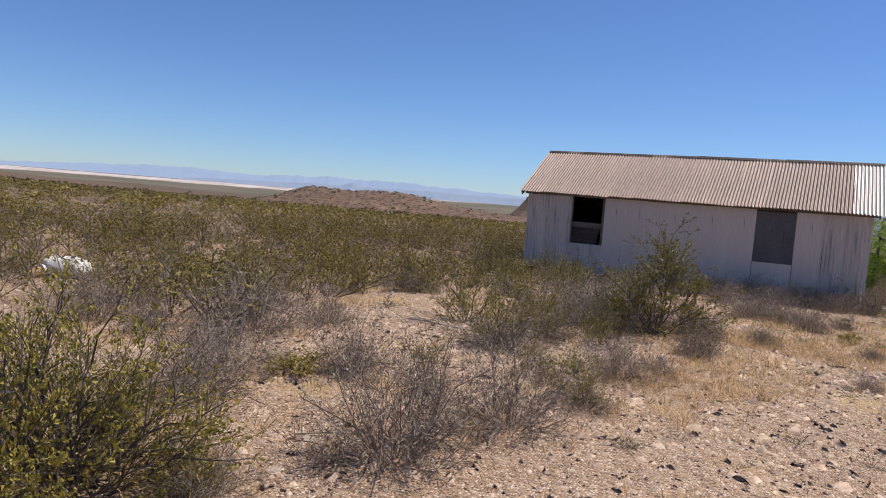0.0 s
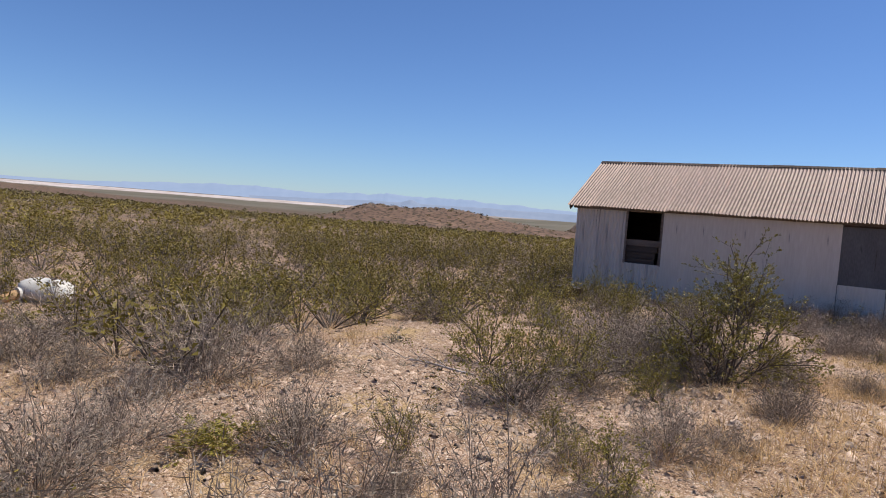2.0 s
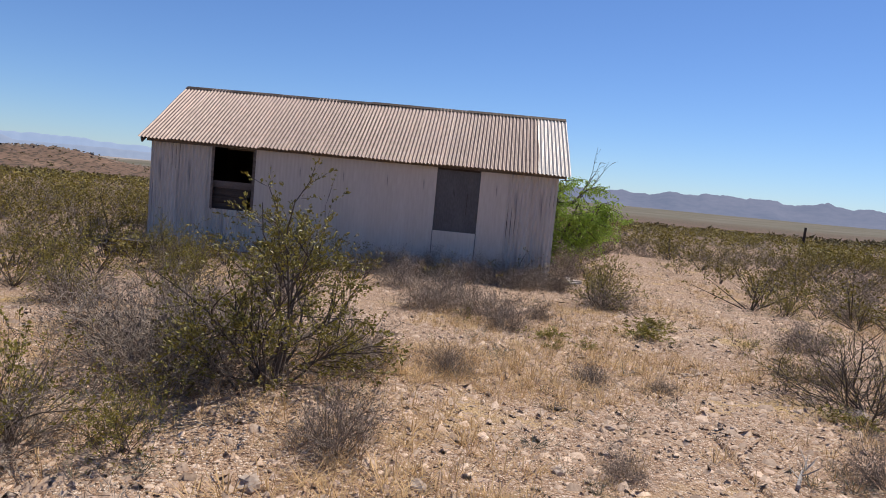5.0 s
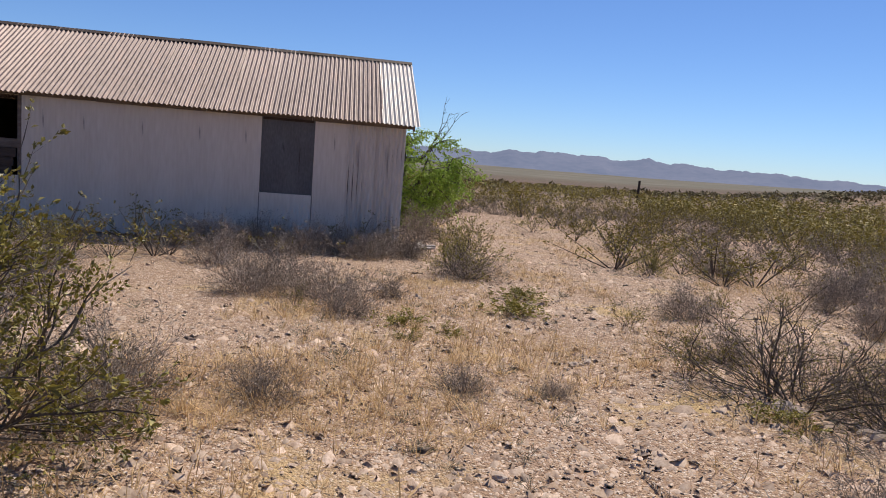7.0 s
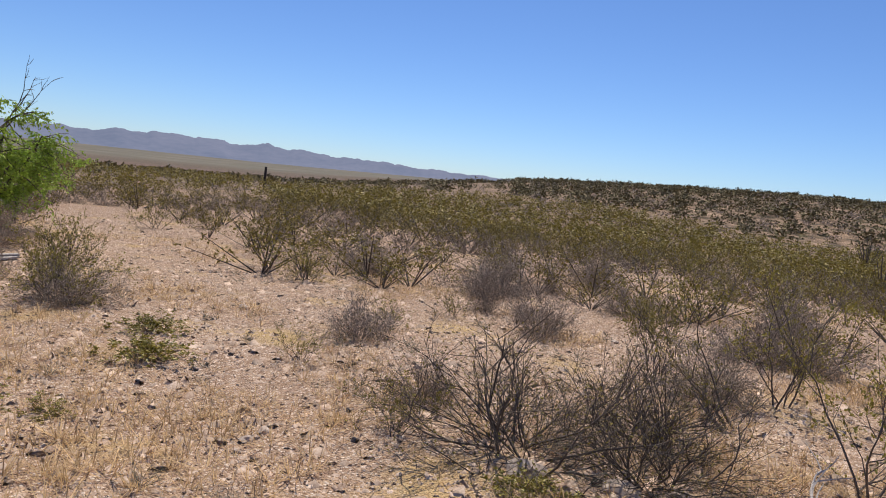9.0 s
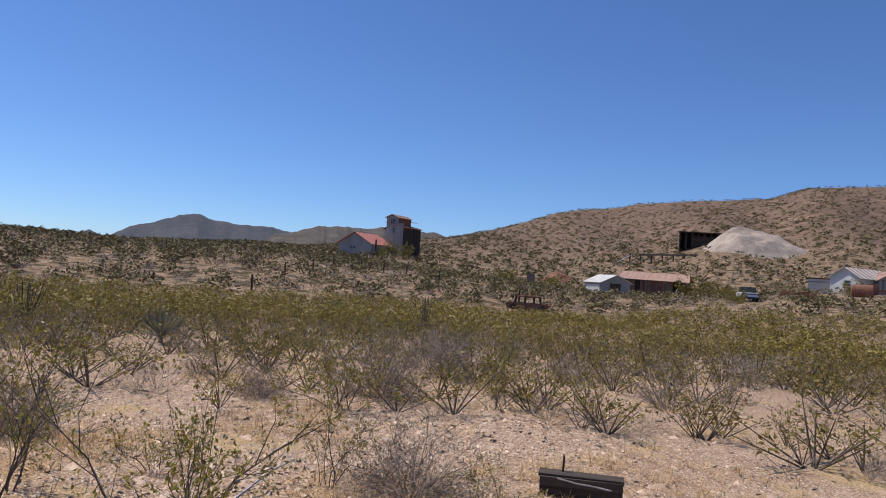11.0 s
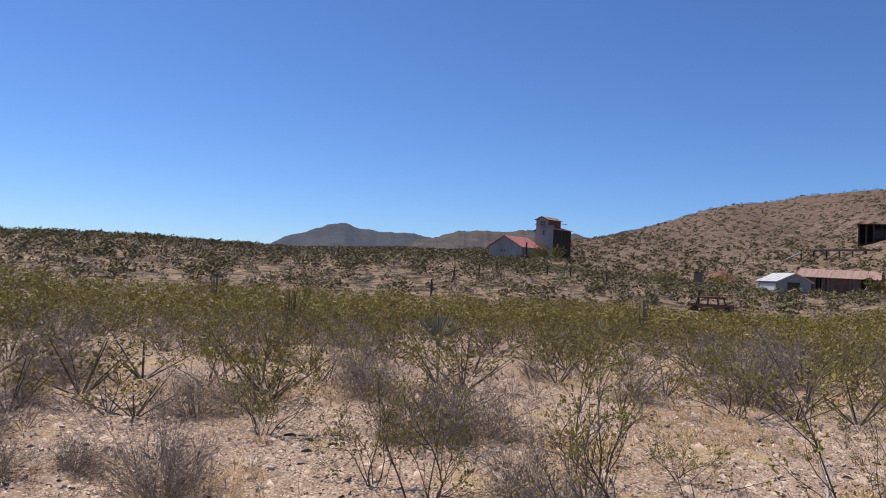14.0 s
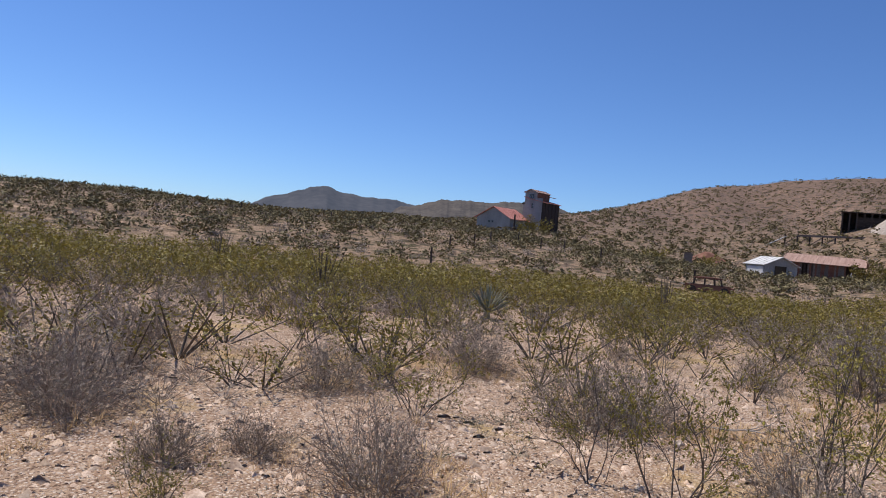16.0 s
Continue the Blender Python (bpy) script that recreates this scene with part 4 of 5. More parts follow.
def grey_model(seed, twigs, thick=0.012):
    """A small dry dome of pointed twigs."""
    rng = random.Random(seed)
    b = Build()
    for _ in range(twigs):
        azi, tilt = rng.uniform(0, 6.283), 1.3 * math.sqrt(rng.random())
        d = Vector((math.sin(tilt) * math.cos(azi), math.sin(tilt) * math.sin(azi), math.cos(tilt)))
        b.blade(Vector((0, 0, -0.03)), d, rng.uniform(0.6, 1.0), thick, rng)
        p = d * rng.uniform(0.3, 0.8)
        for _ in range(3):
            b.blade(p, d + astray(rng) * 0.7, rng.uniform(0.15, 0.35), thick, rng)
    return [(*tri_arrays(b), 2)]


def clump_model(seed, leaves, leaf, mat):
    """Leaf tufts alone, for slopes far off: thickest near the ground, with a ragged top."""
    rng = random.Random(seed)
    b = Build()
    for _ in range(leaves):
        a, q = rng.uniform(0, 6.283), math.sqrt(rng.random()) * 0.62
        h = rng.uniform(0.0, 0.95) * math.sqrt(1 - q)
        b.blade(Vector((q * math.cos(a), q * math.sin(a), h)), astray(rng) + Vector((math.cos(a) * q, math.sin(a) * q, 0.5)), leaf * rng.uniform(0.6, 1.3), leaf * 0.75, rng)
    return [(*tri_arrays(b), mat)]


# bushes at walking distance, then coarser ones towards the rises
MODELS = [bush_model(k, 7, 175, 0.062, 0.013) for k in (1, 2, 3)] + [grey_model(k, 26, 0.022) for k in (4, 5)]
BAND_MODELS = [bush_model(k, 4, 80, 0.125, 0.014) for k in (11, 12, 13)] + [grey_model(k, 10, 0.05) for k in (14, 15)]
rng = random.Random(303)
spots, band = [], []
while len(spots) < 900:
    a = math.radians(rng.uniform(-152, 128))
    r = 16 + 14 * rng.random()
    x, y = MID[0] - r * math.sin(a), MID[1] + r * math.cos(a)
    if not free(x, y, 0.5):
        continue
    green = rng.random() < 0.72
    spots.append((rng.randint(0, 2) if green else rng.randint(3, 4), x, y, level(x, y), rng.uniform(0.45, 0.9) if green else rng.uniform(0.3, 0.6), rng.uniform(1.0, 1.6), rng.uniform(0, 6.28)))
while len(spots) < 3300:
    # low undergrowth, thickest on the flats before the dry lake
    a = math.radians(rng.uniform(2, 126) if rng.random() < 0.62 else rng.uniform(-150, 0))
    r = 8 + 22 * rng.random()
    x, y = MID[0] - r * math.sin(a), MID[1] + r * math.cos(a)
    if not free(x, y, 0.35):
        continue
    green = rng.random() < 0.4
    spots.append((rng.randint(0, 2) if green else rng.randint(3, 4), x, y, level(x, y), rng.uniform(0.4, 0.8) if green else rng.uniform(0.22, 0.45), rng.uniform(1.0, 1.6), rng.uniform(0, 6.28)))
while len(band) < 5600:
    east = rng.random() < 0.5
    a = math.radians(rng.uniform(-152, -25) if east else rng.uniform(-25, 128))
    r = 28 + (29 * rng.random() if east else 75 * rng.random() ** 0.9)
    x, y = MID[0] - r * math.sin(a), MID[1] + r * math.cos(a)
    if not free(x, y, 0.2):
        continue
    patch = noise.noise(Vector((x * 0.06, y * 0.06, 3)))
    if patch < -0.32 and rng.random() < 0.6:
        continue
    green = rng.random() < 0.8 + 0.2 * patch
    band.append((rng.randint(0, 2) if green else rng.randint(3, 4), x, y, level(x, y), rng.uniform(0.4, 0.95) if green else rng.uniform(0.3, 0.6), rng.uniform(1.1, 1.9), rng.uniform(0, 6.28)))
strew("desert_scrub", "olive creosote scrub thick over the flats", "scrub", MODELS, spots, [BARK, OLIVE, GREY_TWIG])
strew("scrub_belt", "belt of close olive scrub across the middle distance", "scrub", BAND_MODELS, band, [BARK, OLIVE, GREY_TWIG])

FAR_MODELS = [clump_model(6, 46, 0.34, 1), clump_model(7, 42, 0.36, 1), clump_model(8, 36, 0.32, 2), clump_model(16, 13, 0.75, 1), clump_model(17, 12, 0.8, 1), clump_model(18, 10, 0.7, 2)]
az_r = np.random.RandomState(9)
n = 36000
a = np.radians(np.where(az_r.uniform(0, 1, n) < 0.72, az_r.uniform(-155, -45, n), az_r.uniform(-45, 128, n)))
r = 58 * np.exp(az_r.uniform(0, 1, n) ** 0.6 * math.log(560 / 58))
xs, ys = MID[0] - r * np.sin(a), MID[1] + r * np.cos(a)
far_from = np.ones(n, bool)
for cx, cy, w in CLEARED:
    far_from &= (xs - cx) ** 2 + (ys - cy) ** 2 > w * w
far_from &= (r > 130) | (az_r.uniform(0, 1, n) < 0.9)
xs, ys, r, n = xs[far_from], ys[far_from], r[far_from], int(far_from.sum())
zs = land(xs, ys)
kind = np.where(az_r.uniform(0, 1, n) < 0.6, az_r.randint(0, 2, n), 2)
size = np.where(kind < 2, az_r.uniform(0.45, 1.15, n), az_r.uniform(0.3, 0.7, n))
rows = np.stack([kind + 3 * (r > 150), xs, ys, zs, size, az_r.uniform(1.0, 1.6, n), az_r.uniform(0, 6.28, n)], -1)
strew("distant_scrub", "dark scrub dotting the far slopes", "scrub", FAR_MODELS, rows, [BARK, SLOPE_LEAF, GREY_TWIG])

# stones
LANES = (((1.4, -21), (1.3, -12)), ((1.3, -12), (3.6, -5)), ((3.6, -5), (5.4, 5)), ((4, -8), (12, -8)), ((-1, -12), (-5, -13)), ((6, -5), (11, -4)), ((7, -11), (12, -12)), ((0.5, -11), (1, -6)))


def stone_model(seed):
    """An angular chip with an off-centre top."""
    rng = random.Random(seed)
    b = Build()
    b.v = [(math.cos(k * 1.571 + rng.uniform(-.5, .5)) * rng.uniform(0.4, 0.75), math.sin(k * 1.571 + rng.uniform(-.5, .5)) * rng.uniform(0.4, 0.75), -0.12) for k in range(4)]
    b.v.append((rng.uniform(-.25, .25), rng.uniform(-.25, .25), rng.uniform(0.24, 0.42)))
    b.v.append((rng.uniform(-.3, .3), rng.uniform(-.3, .3), rng.uniform(0.14, 0.3)))
    b.f = [(0, 1, 4), (1, 5, 4), (1, 2, 5), (2, 3, 5), (3, 4, 5), (3, 0, 4)]
    return [(*tri_arrays(b), 0)]


def along_lane(rng, wide):
    (x0, y0), (x1, y1) = rng.choice(LANES)
    u = rng.random()
    return x0 + u * (x1 - x0) + rng.gauss(0, wide), y0 + u * (y1 - y0) + rng.gauss(0, wide)


def outside_house(x, y):
    return not (HX0 - 0.1 < x < HX1 + 0.1 and -0.1 < y < HY1 + 0.1)


rng = random.Random(404)
stones = []
while len(stones) < 62000:
    x, y = along_lane(rng, 2.0)
    if not outside_house(x, y) or noise.noise(Vector((x * 0.9, y * 0.9, 7))) < rng.uniform(-0.9, 0.25):
        continue
    size = min(0.11, 0.015 * math.exp(abs(rng.gauss(0, 0.65))) * (1 + 0.4 * rng.random()))
    stones.append((rng.randint(0, 5), x, y, level(x, y), size, rng.uniform(0.9, 1.5), rng.uniform(0, 6.28)))
strew("gravel", "loose angular pinkish gravel and pale chips of stone", "gravel", [stone_model(s) for s in range(6)], stones, [STONE])


def grass_model(seed, blades=10):
    rng = random.Random(seed)
    b = Build()
    for _ in range(blades):
        azi, lean = rng.uniform(0, 6.283), rng.uniform(0.2, 1.25)
        p = Vector((math.cos(azi) * rng.uniform(0, .2), math.sin(azi) * rng.uniform(0, .2), -0.05))
        d = Vector((math.sin(lean) * math.cos(azi), math.sin(lean) * math.sin(azi), math.cos(lean)))
        q = p + d * rng.uniform(0.5, 1.0)
        e = q + (d + Vector((0, 0, -0.5))) * 0.25
        side = d.cross(Vector((0, 0, 1))).normalized() * 0.016
        k = len(b.v)
        b.v += [tuple(p - side), tuple(p + side), tuple(q + side * .7), tuple(q - side * .7), tuple(e)]
        b.f += [(k, k + 1, k + 2, k + 3), (k + 3, k + 2, k + 4)]
    return [(*tri_arrays(b), 0)]


rng = random.Random(606)
boulders = []
for az_b, dist_b, wide_b, deep_b, count_b in ((40.6, 418, 16, 12, 110), (37, 412, 50, 30, 130), (31, 398, 45, 25, 90), (20.6, 690, 30, 40, 90)):
    for _ in range(count_b):
        q, p = rng.gauss(0, wide_b * 0.5), rng.gauss(0, deep_b * 0.5)
        x = MID[0] - (dist_b + p) * math.sin(radians(az_b)) + q * math.cos(radians(az_b))
        y = MID[1] + (dist_b + p) * math.cos(radians(az_b)) + q * math.sin(radians(az_b))
        boulders.append((rng.randint(0, 5), x, y, level(x, y), rng.uniform(0.8, 2.8), rng.uniform(0.9, 1.5), rng.uniform(0, 6.28)))
strew("hilltop_boulders", "dark rocks capping the low hills before the plain", "rocks", [stone_model(s) for s in range(6)], boulders, [DARK_ROCK])
rng = random.Random(505)
tufts = []
while len(tufts) < 5200:
    x, y = along_lane(rng, 2.6)
    if not outside_house(x, y) or noise.noise(Vector((x * 0.55, y * 0.55, 1))) < 0.08 + 0.2 * rng.random():
        continue
    tufts.append((rng.randint(0, 3), x, y, level(x, y), rng.uniform(0.05, 0.15), rng.uniform(1.0, 1.8), rng.uniform(0, 6.28)))
for cx, cy, w, k in ((0.9, -8.2, 0.8, 170), (2.4, -6.2, 0.6, 110), (0.2, -10.2, 0.6, 90), (6.2, -7.4, 0.6, 90), (4.0, -9.4, 0.6, 70), (1.7, -7.4, 0.5, 120), (3.0, -7.2, 0.5, 120), (-0.4, -8.6, 0.7, 140), (0.9, -10.3, 0.5, 110), (0.3, -12.6, 0.5, 80), (-1.2, -14.9, 0.5, 70)):
    for _ in range(k):
        x, y = rng.gauss(cx, w), rng.gauss(cy, w)
        tufts.append((rng.randint(0, 3), x, y, level(x, y), rng.uniform(0.06, 0.16), rng.uniform(1.0, 1.6), rng.uniform(0, 6.28)))
for x, y, h in PLACED:
    if math.hypot(x - 3, y + 9) < 14:
        for _ in range(9):
            u, w = rng.uniform(0, 6.28), rng.uniform(0.2, 0.75) * h + 0.1
            tufts.append((rng.randint(0, 3), x + w * math.cos(u), y + w * math.sin(u), level(x, y), rng.uniform(0.06, 0.17), 1.1, rng.uniform(0, 6.28)))
strew("dry_grass", "thin tufts of straw-coloured dry grass", "grass", [grass_model(s) for s in range(4)], tufts, [STRAW])
# grey litter of small dead herbs
weeds = []
while len(weeds) < 420:
    x, y = along_lane(rng, 2.4)
    if outside_house(x, y) and noise.noise(Vector((x * 0.7, y * 0.7, 5))) > -0.05:
        weeds.append((rng.randint(0, 1), x, y, level(x, y), rng.uniform(0.06, 0.17), rng.uniform(1.0, 1.6), rng.uniform(0, 6.28)))
strew("dry_weeds", "small wiry grey weeds between the stones", "weeds", [[(v, f, 0) for v, f, _ in grey_model(s, 22, 0.035)] for s in (71, 72)], weeds, [GREENGREY])


def rock(name, size, seed, squash=0.5):
    """A faceted lump of rock with worn edges."""
    rng = random.Random(seed)
    bm = bmesh.new()
    bmesh.ops.create_icosphere(bm, subdivisions=2, radius=0.5)
    off = Vector((seed * 3.1, seed * 1.7, 0))
    for v in bm.verts:
        d = 0.75 + 0.5 * noise.noise(v.co * 2.3 + off)
        v.co = Vector((v.co.x * d * size, v.co.y * d * size * 0.8, max(-0.16, v.co.z * d) * size * squash))
    me = bpy.data.meshes.new(name)
    bm.to_mesh(me)
    bm.free()
    me.materials.append(ROCK)
    return me


for k, (x, y, s) in enumerate([(3.42, -6.85, 0.13), (3.59, -6.75, 0.12), (3.3, -7.0, 0.08), (4.95, -8.52, 0.3), (4.6, -8.1, 0.34), (5.25, -8.75, 0.22), (0.1, -11.2, 0.2), (0.3, -11.45, 0.13),
                               (-0.7, -13.0, 0.14), (5.05, -3.0, 0.16), (-3.1, -13.7, 0.14), (1.7, -10.3, 0.12), (8.5, -5.8, 0.14), (9.1, -7.6, 0.13), (0.9, -10.9, 0.16), (2.2, -9.2, 0.1), (6.4, -10.2, 0.16)]):
    ob = part("rock", rock("rock", s, k + 1), None, at=pose(x, y, level(x, y) + 0.01, 0, 0, 47 * k))
    tagged(ob, "pale weathered rock half sunk in the gravel", "rock", "loose rocks")


# ---- the mesquite behind the house ----
def mesquite():
    rng = random.Random(8)
    x, y = 2.85, 4.3
    t = thing("mesquite_tree", "small bright green mesquite tree with drooping feathery leaves behind the house", "tree", at=Matrix.Translation((x, y, level(x, y))))
    wood, crown, dead = Build(), Build(), Build()

    def frond(p, d):
        for _ in range(9):
            q = p + d * rng.uniform(0, 0.26) + Vector((0, 0, -rng.uniform(0, 0.10)))
            crown.leaf(q, d * 0.6 + Vector((rng.uniform(-1, 1), rng.uniform(-1, 1), rng.uniform(-1.2, 0.2))), rng.uniform(0.05, 0.10), rng, 0.42)

    for i in range(9):
        azi = 6.283 * (i + rng.uniform(-.3, .3)) / 9
        path = stem_path(rng, Vector((0, 0, -0.1)), azi, rng.uniform(0.08, 0.75), rng.uniform(2.1, 3.3), 8, 0.05, 0.22)
        wood.tube(path, [0.065 * (1 - 0.85 * k / 8) for k in range(9)], 6)
        for k in range(2, 9):
            for _ in range(4):
                bp = stem_path(rng, path[k], azi + rng.uniform(-1.8, 1.8), rng.uniform(0.6, 2.1), rng.uniform(0.35, 0.85), 4, -0.7, 0.3)
                wood.tube(bp, [0.012, 0.01, 0.008, 0.006, 0.003], 3)
                for q in bp[1:]:
                    for _ in range(3):
                        frond(q, Vector((rng.uniform(-1, 1), rng.uniform(-1, 1), rng.uniform(-.5, .3))).normalized())
    for a, tl in ((0.25, 0.75), (0.0, 1.0), (-0.4, 0.85)):
        path = stem_path(rng, Vector((0.3, -0.1, 1.6)), a, tl, 1.6, 7, 0.3, 0.3)
        dead.tube(path, [0.02 * (1 - 0.8 * k / 7) for k in range(8)], 4)
        for k in range(3, 8):
            for _ in range(2):
                dead.tube(stem_path(rng, path[k], a + rng.uniform(-1.2, 1.2), rng.uniform(0.3, 1.2), rng.uniform(0.12, 0.3), 3, 0, 0.3), [0.006, 0.005, 0.004, 0.002], 3)
    part("trunk", wood, BARK, t)
    part("crown", crown, MESQUITE, t)
    part("dead_branch", dead, BARK, t, "bare dead branch")


mesquite()


# ---- cast-off things near the house ----
def cast_tank():
    x, y = -9.45, -11.75
    t = thing("water_tank", "dented chalky white tank lying on its side among bushes", "tank", at=pose(x, y, level(x, y), 0, 0, 38) @ Matrix.Scale(0.86, 4))
    bm = bmesh.new()
    bmesh.ops.create_uvsphere(bm, u_segments=28, v_segments=16, radius=0.5)
    for v in bm.verts:
        x, y, z = v.co
        k = 1 + 0.12 * noise.noise(v.co * 2.5)
        v.co = Vector((math.copysign(abs(x * 2) ** 0.7, x) * 0.44 * k, math.copysign(abs(y * 2) ** 0.8, y) * 0.34 * k, (math.copysign(abs(z * 2) ** 0.75, z) * 0.21 + 0.19) * (1 - 0.18 * x)))
    me = bpy.data.meshes.new("body")
    bm.to_mesh(me)
    bm.free()
    me.materials.append(FIBREGLASS)
    me.polygons.foreach_set("use_smooth", [True] * len(me.polygons))
    part("body", me, None, t)
    part("rim", Build().tube([Vector((-0.30, -0.22, 0.16)), Vector((-0.36, -0.29, 0.15))], [0.105, 0.11], 14), FIBREGLASS, t)
    part("spout", Build().tube([Vector((-0.34, -0.26, 0.15)), Vector((-0.46, -0.40, 0.10)), Vector((-0.54, -0.50, 0.06))], [0.085, 0.08, 0.07], 12), TAN_PIPE, t, "tan clay-coloured spout")
    part("tape", Build().tube([Vector((0.1, -0.1, 0.40)), Vector((0.14, -0.02, 0.415))], [0.018, 0.018], 6), DARK_IRON, t)


cast_tank()


def plank_pile(name, label, x, y, boards, mat, turn=0):
    t = thing(name, label, "timber", at=pose(x, y, level(x, y), 0, 0, turn))
    for k, (a, b, w, h) in enumerate(boards):
        part("plank", Build().beam(a, b, w, h), mat, t)


plank_pile("timber_pile", "small heap of old dark timbers by the house corner", -5.3, -2.1,
           [((-.45, 0, .06), (.4, .1, .07), .16, .1), ((-.4, .25, .07), (.45, .15, .08), .14, .1), ((-.5, -.1, .17), (.35, .22, .19), .15, .08), ((-.3, .05, .27), (.5, -.02, .25), .2, .06), ((-.42, .2, .13), (-.3, -.25, .33), .08, .08)], DARK_TIMBER, 12)
plank_pile("broken_boards", "pale broken boards lying at the foot of the wall", 2.9, 0.3,
           [((-.3, -.1, .03), (.35, .1, .035), .14, .025), ((-.25, .25, .05), (.4, .12, .06), .12, .025), ((-.1, -.3, .06), (.2, .4, .09), .1, .025)], PALE_BARK, 20)


def sunk_trough():
    x, y = 7.65, -12.3
    t = thing("timber_crib", "dark rotten timber crib sunk in the ground with an iron stake", "timber", at=pose(x, y, level(x, y) - 0.06, 0, 0, -118) @ Matrix.Scale(0.75, 4))
    for k, (z, d) in enumerate(((0.05, 0.0), (0.15, 0.01), (0.25, -0.008))):
        part("board", Build().beam((-0.44, -0.02 + d, z), (0.44, 0.02 + d, z + 0.012), 0.05, 0.092), DARK_TIMBER, t)
    part("top_board", Build().beam((-0.46, 0.09, 0.305), (0.45, 0.11, 0.31), 0.22, 0.035), DARK_TIMBER, t, "weathered cap board")
    part("stake", Build().tube([Vector((-0.21, 0.14, 0.0)), Vector((-0.2, 0.14, 0.5))], [0.013, 0.012], 6), DARK_IRON, t, "rusty iron stake")
    part("branch", Build().tube(stem_path(random.Random(4), Vector((-0.25, -0.07, 0.3)), -0.2, 1.7, 0.6, 5, 0.1, 0.08), [0.009] * 6, 4), PALE_BARK, t, "fallen bleached branch")


sunk_trough()


def fallen_branch(x, y, turn, length, seed):
    rng = random.Random(seed)
    b = Build()
    path = stem_path(rng, Vector((0, 0, 0.03)), 0, 1.5, length, 7, 0.0, 0.12)
    b.tube(path, [0.014 * (1 - 0.7 * k / 7) for k in range(8)], 5)
    for k in range(2, 8):
        b.tube(stem_path(rng, path[k], rng.uniform(-1.2, 1.2), 1.2, length * 0.3, 3, 0.2, 0.2), [0.006, 0.005, 0.004, 0.002], 3)
    tagged(part("fallen_branch", b, PALE_BARK, at=pose(x, y, level(x, y), 0, 0, turn)), "bleached fallen branch lying on the gravel", "branch", "fallen branches")


for k, (x, y, turn, ln_) in enumerate([(-2.2, -11.5, 170, 1.1), (5.6, -9.3, 20, 0.8), (3.2, -10.1, 60, 0.5), (9.8, -8.1, 200, 0.7), (7.6, -9.6, -20, 0.8)]):
    fallen_branch(x, y, turn, ln_, k)


def yucca(x, y, h, seed):
    rng = random.Random(seed)
    b = Build()
    for _ in range(46):
        azi, lean = rng.uniform(0, 6.283), rng.uniform(0.05, 1.35)
        d = Vector((math.sin(lean) * math.cos(azi), math.sin(lean) * math.sin(azi), math.cos(lean)))
        b.tube([Vector((0, 0, 0.15 * h)), Vector((0, 0, 0.15 * h)) + d * h * 0.5, Vector((0, 0, 0.15 * h)) + d * h * 0.85], [0.012, 0.02, 0.002], 3)
    b.tube([Vector((0, 0, -0.05)), Vector((0, 0, 0.2 * h))], [0.06, 0.05], 7)
    tagged(part("yucca", b, GREENGREY, at=pose(x, y, level(x, y))), "small spiky yucca with pale green leaves", "yucca", "yuccas")


yucca(19.3, -7.6, 0.8, 1)
yucca(27.0, -13.5, 0.7, 2)


def ocotillo(x, y, h, seed):
    rng = random.Random(seed)
    b = Build()
    for i in range(15):
        path = stem_path(rng, Vector((0, 0, -0.05)), 6.283 * i / 15 + rng.uniform(-.2, .2), rng.uniform(0.15, 0.65), h * rng.uniform(0.75, 1.1), 6, 0.25, 0.06)
        b.tube(path, [0.02 * (1 - 0.5 * k / 6) for k in range(7)], 4)
    tagged(part("ocotillo", b, BARK, at=pose(x, y, level(x, y))), "wand-like ocotillo with many upright stems", "ocotillo", "ocotillos")


ocotillo(30.5, -16.3, 1.6, 1)
ocotillo(44, 4, 2.2, 2)
ocotillo(24, -3.5, 1.3, 3)


# ---- the old mine across the valley ----
def at_site(x, y, turn, lift=0.0):
    return pose(x, y, level(x, y) + lift, 0, 0, turn)


def clad(name, x0, x1, y0, y1, z0, z1, parent, mat, label="", top=None):
    """A clad wall; top: the height of a gable's peak in its middle."""
    b = Build()
    if top is None:
        b.box(x0, x1, y0, y1, z0, z1)
    else:
        prof = [(x0, z0), (x1, z0), (x1, z1), ((x0 + x1) / 2, top), (x0, z1)]
        b.v += [(x, y, z) for y in (y0, y1) for x, z in prof]
        b.f += [(0, 1, 2, 3, 4), (9, 8, 7, 6, 5)] + [(i, 5 + i, 5 + (i + 1) % 5, (i + 1) % 5) for i in range(5)]
    w = part(name, b, mat, parent, label)
    return w


def slab(name, pts, thick, mat, parent, label=""):
    """A sloping roof plane from its four corners."""
    b = Build()
    p = [Vector(q) for q in pts]
    up = (p[1] - p[0]).cross(p[3] - p[0]).normalized() * thick
    b.v = [tuple(q) for q in p] + [tuple(q + up) for q in p]
    b.f = [(3, 2, 1, 0), (4, 5, 6, 7)] + [(i, (i + 1) % 4, 4 + (i + 1) % 4, 4 + i) for i in range(4)]
    roof = part(name, b, mat, parent, label)
    # standing ribs down the slope
    n = max(3, int((p[1] - p[0]).length / 0.9))
    ribs = Build()
    for i in range(n + 1):
        u = i / n
        ribs.beam(p[0].lerp(p[1], u) + up * 1.2, p[3].lerp(p[2], u) + up * 1.2, 0.07, 0.05)
    part("roof_ribs", ribs, mat, roof)["kind"] = "stuff"
    return roof


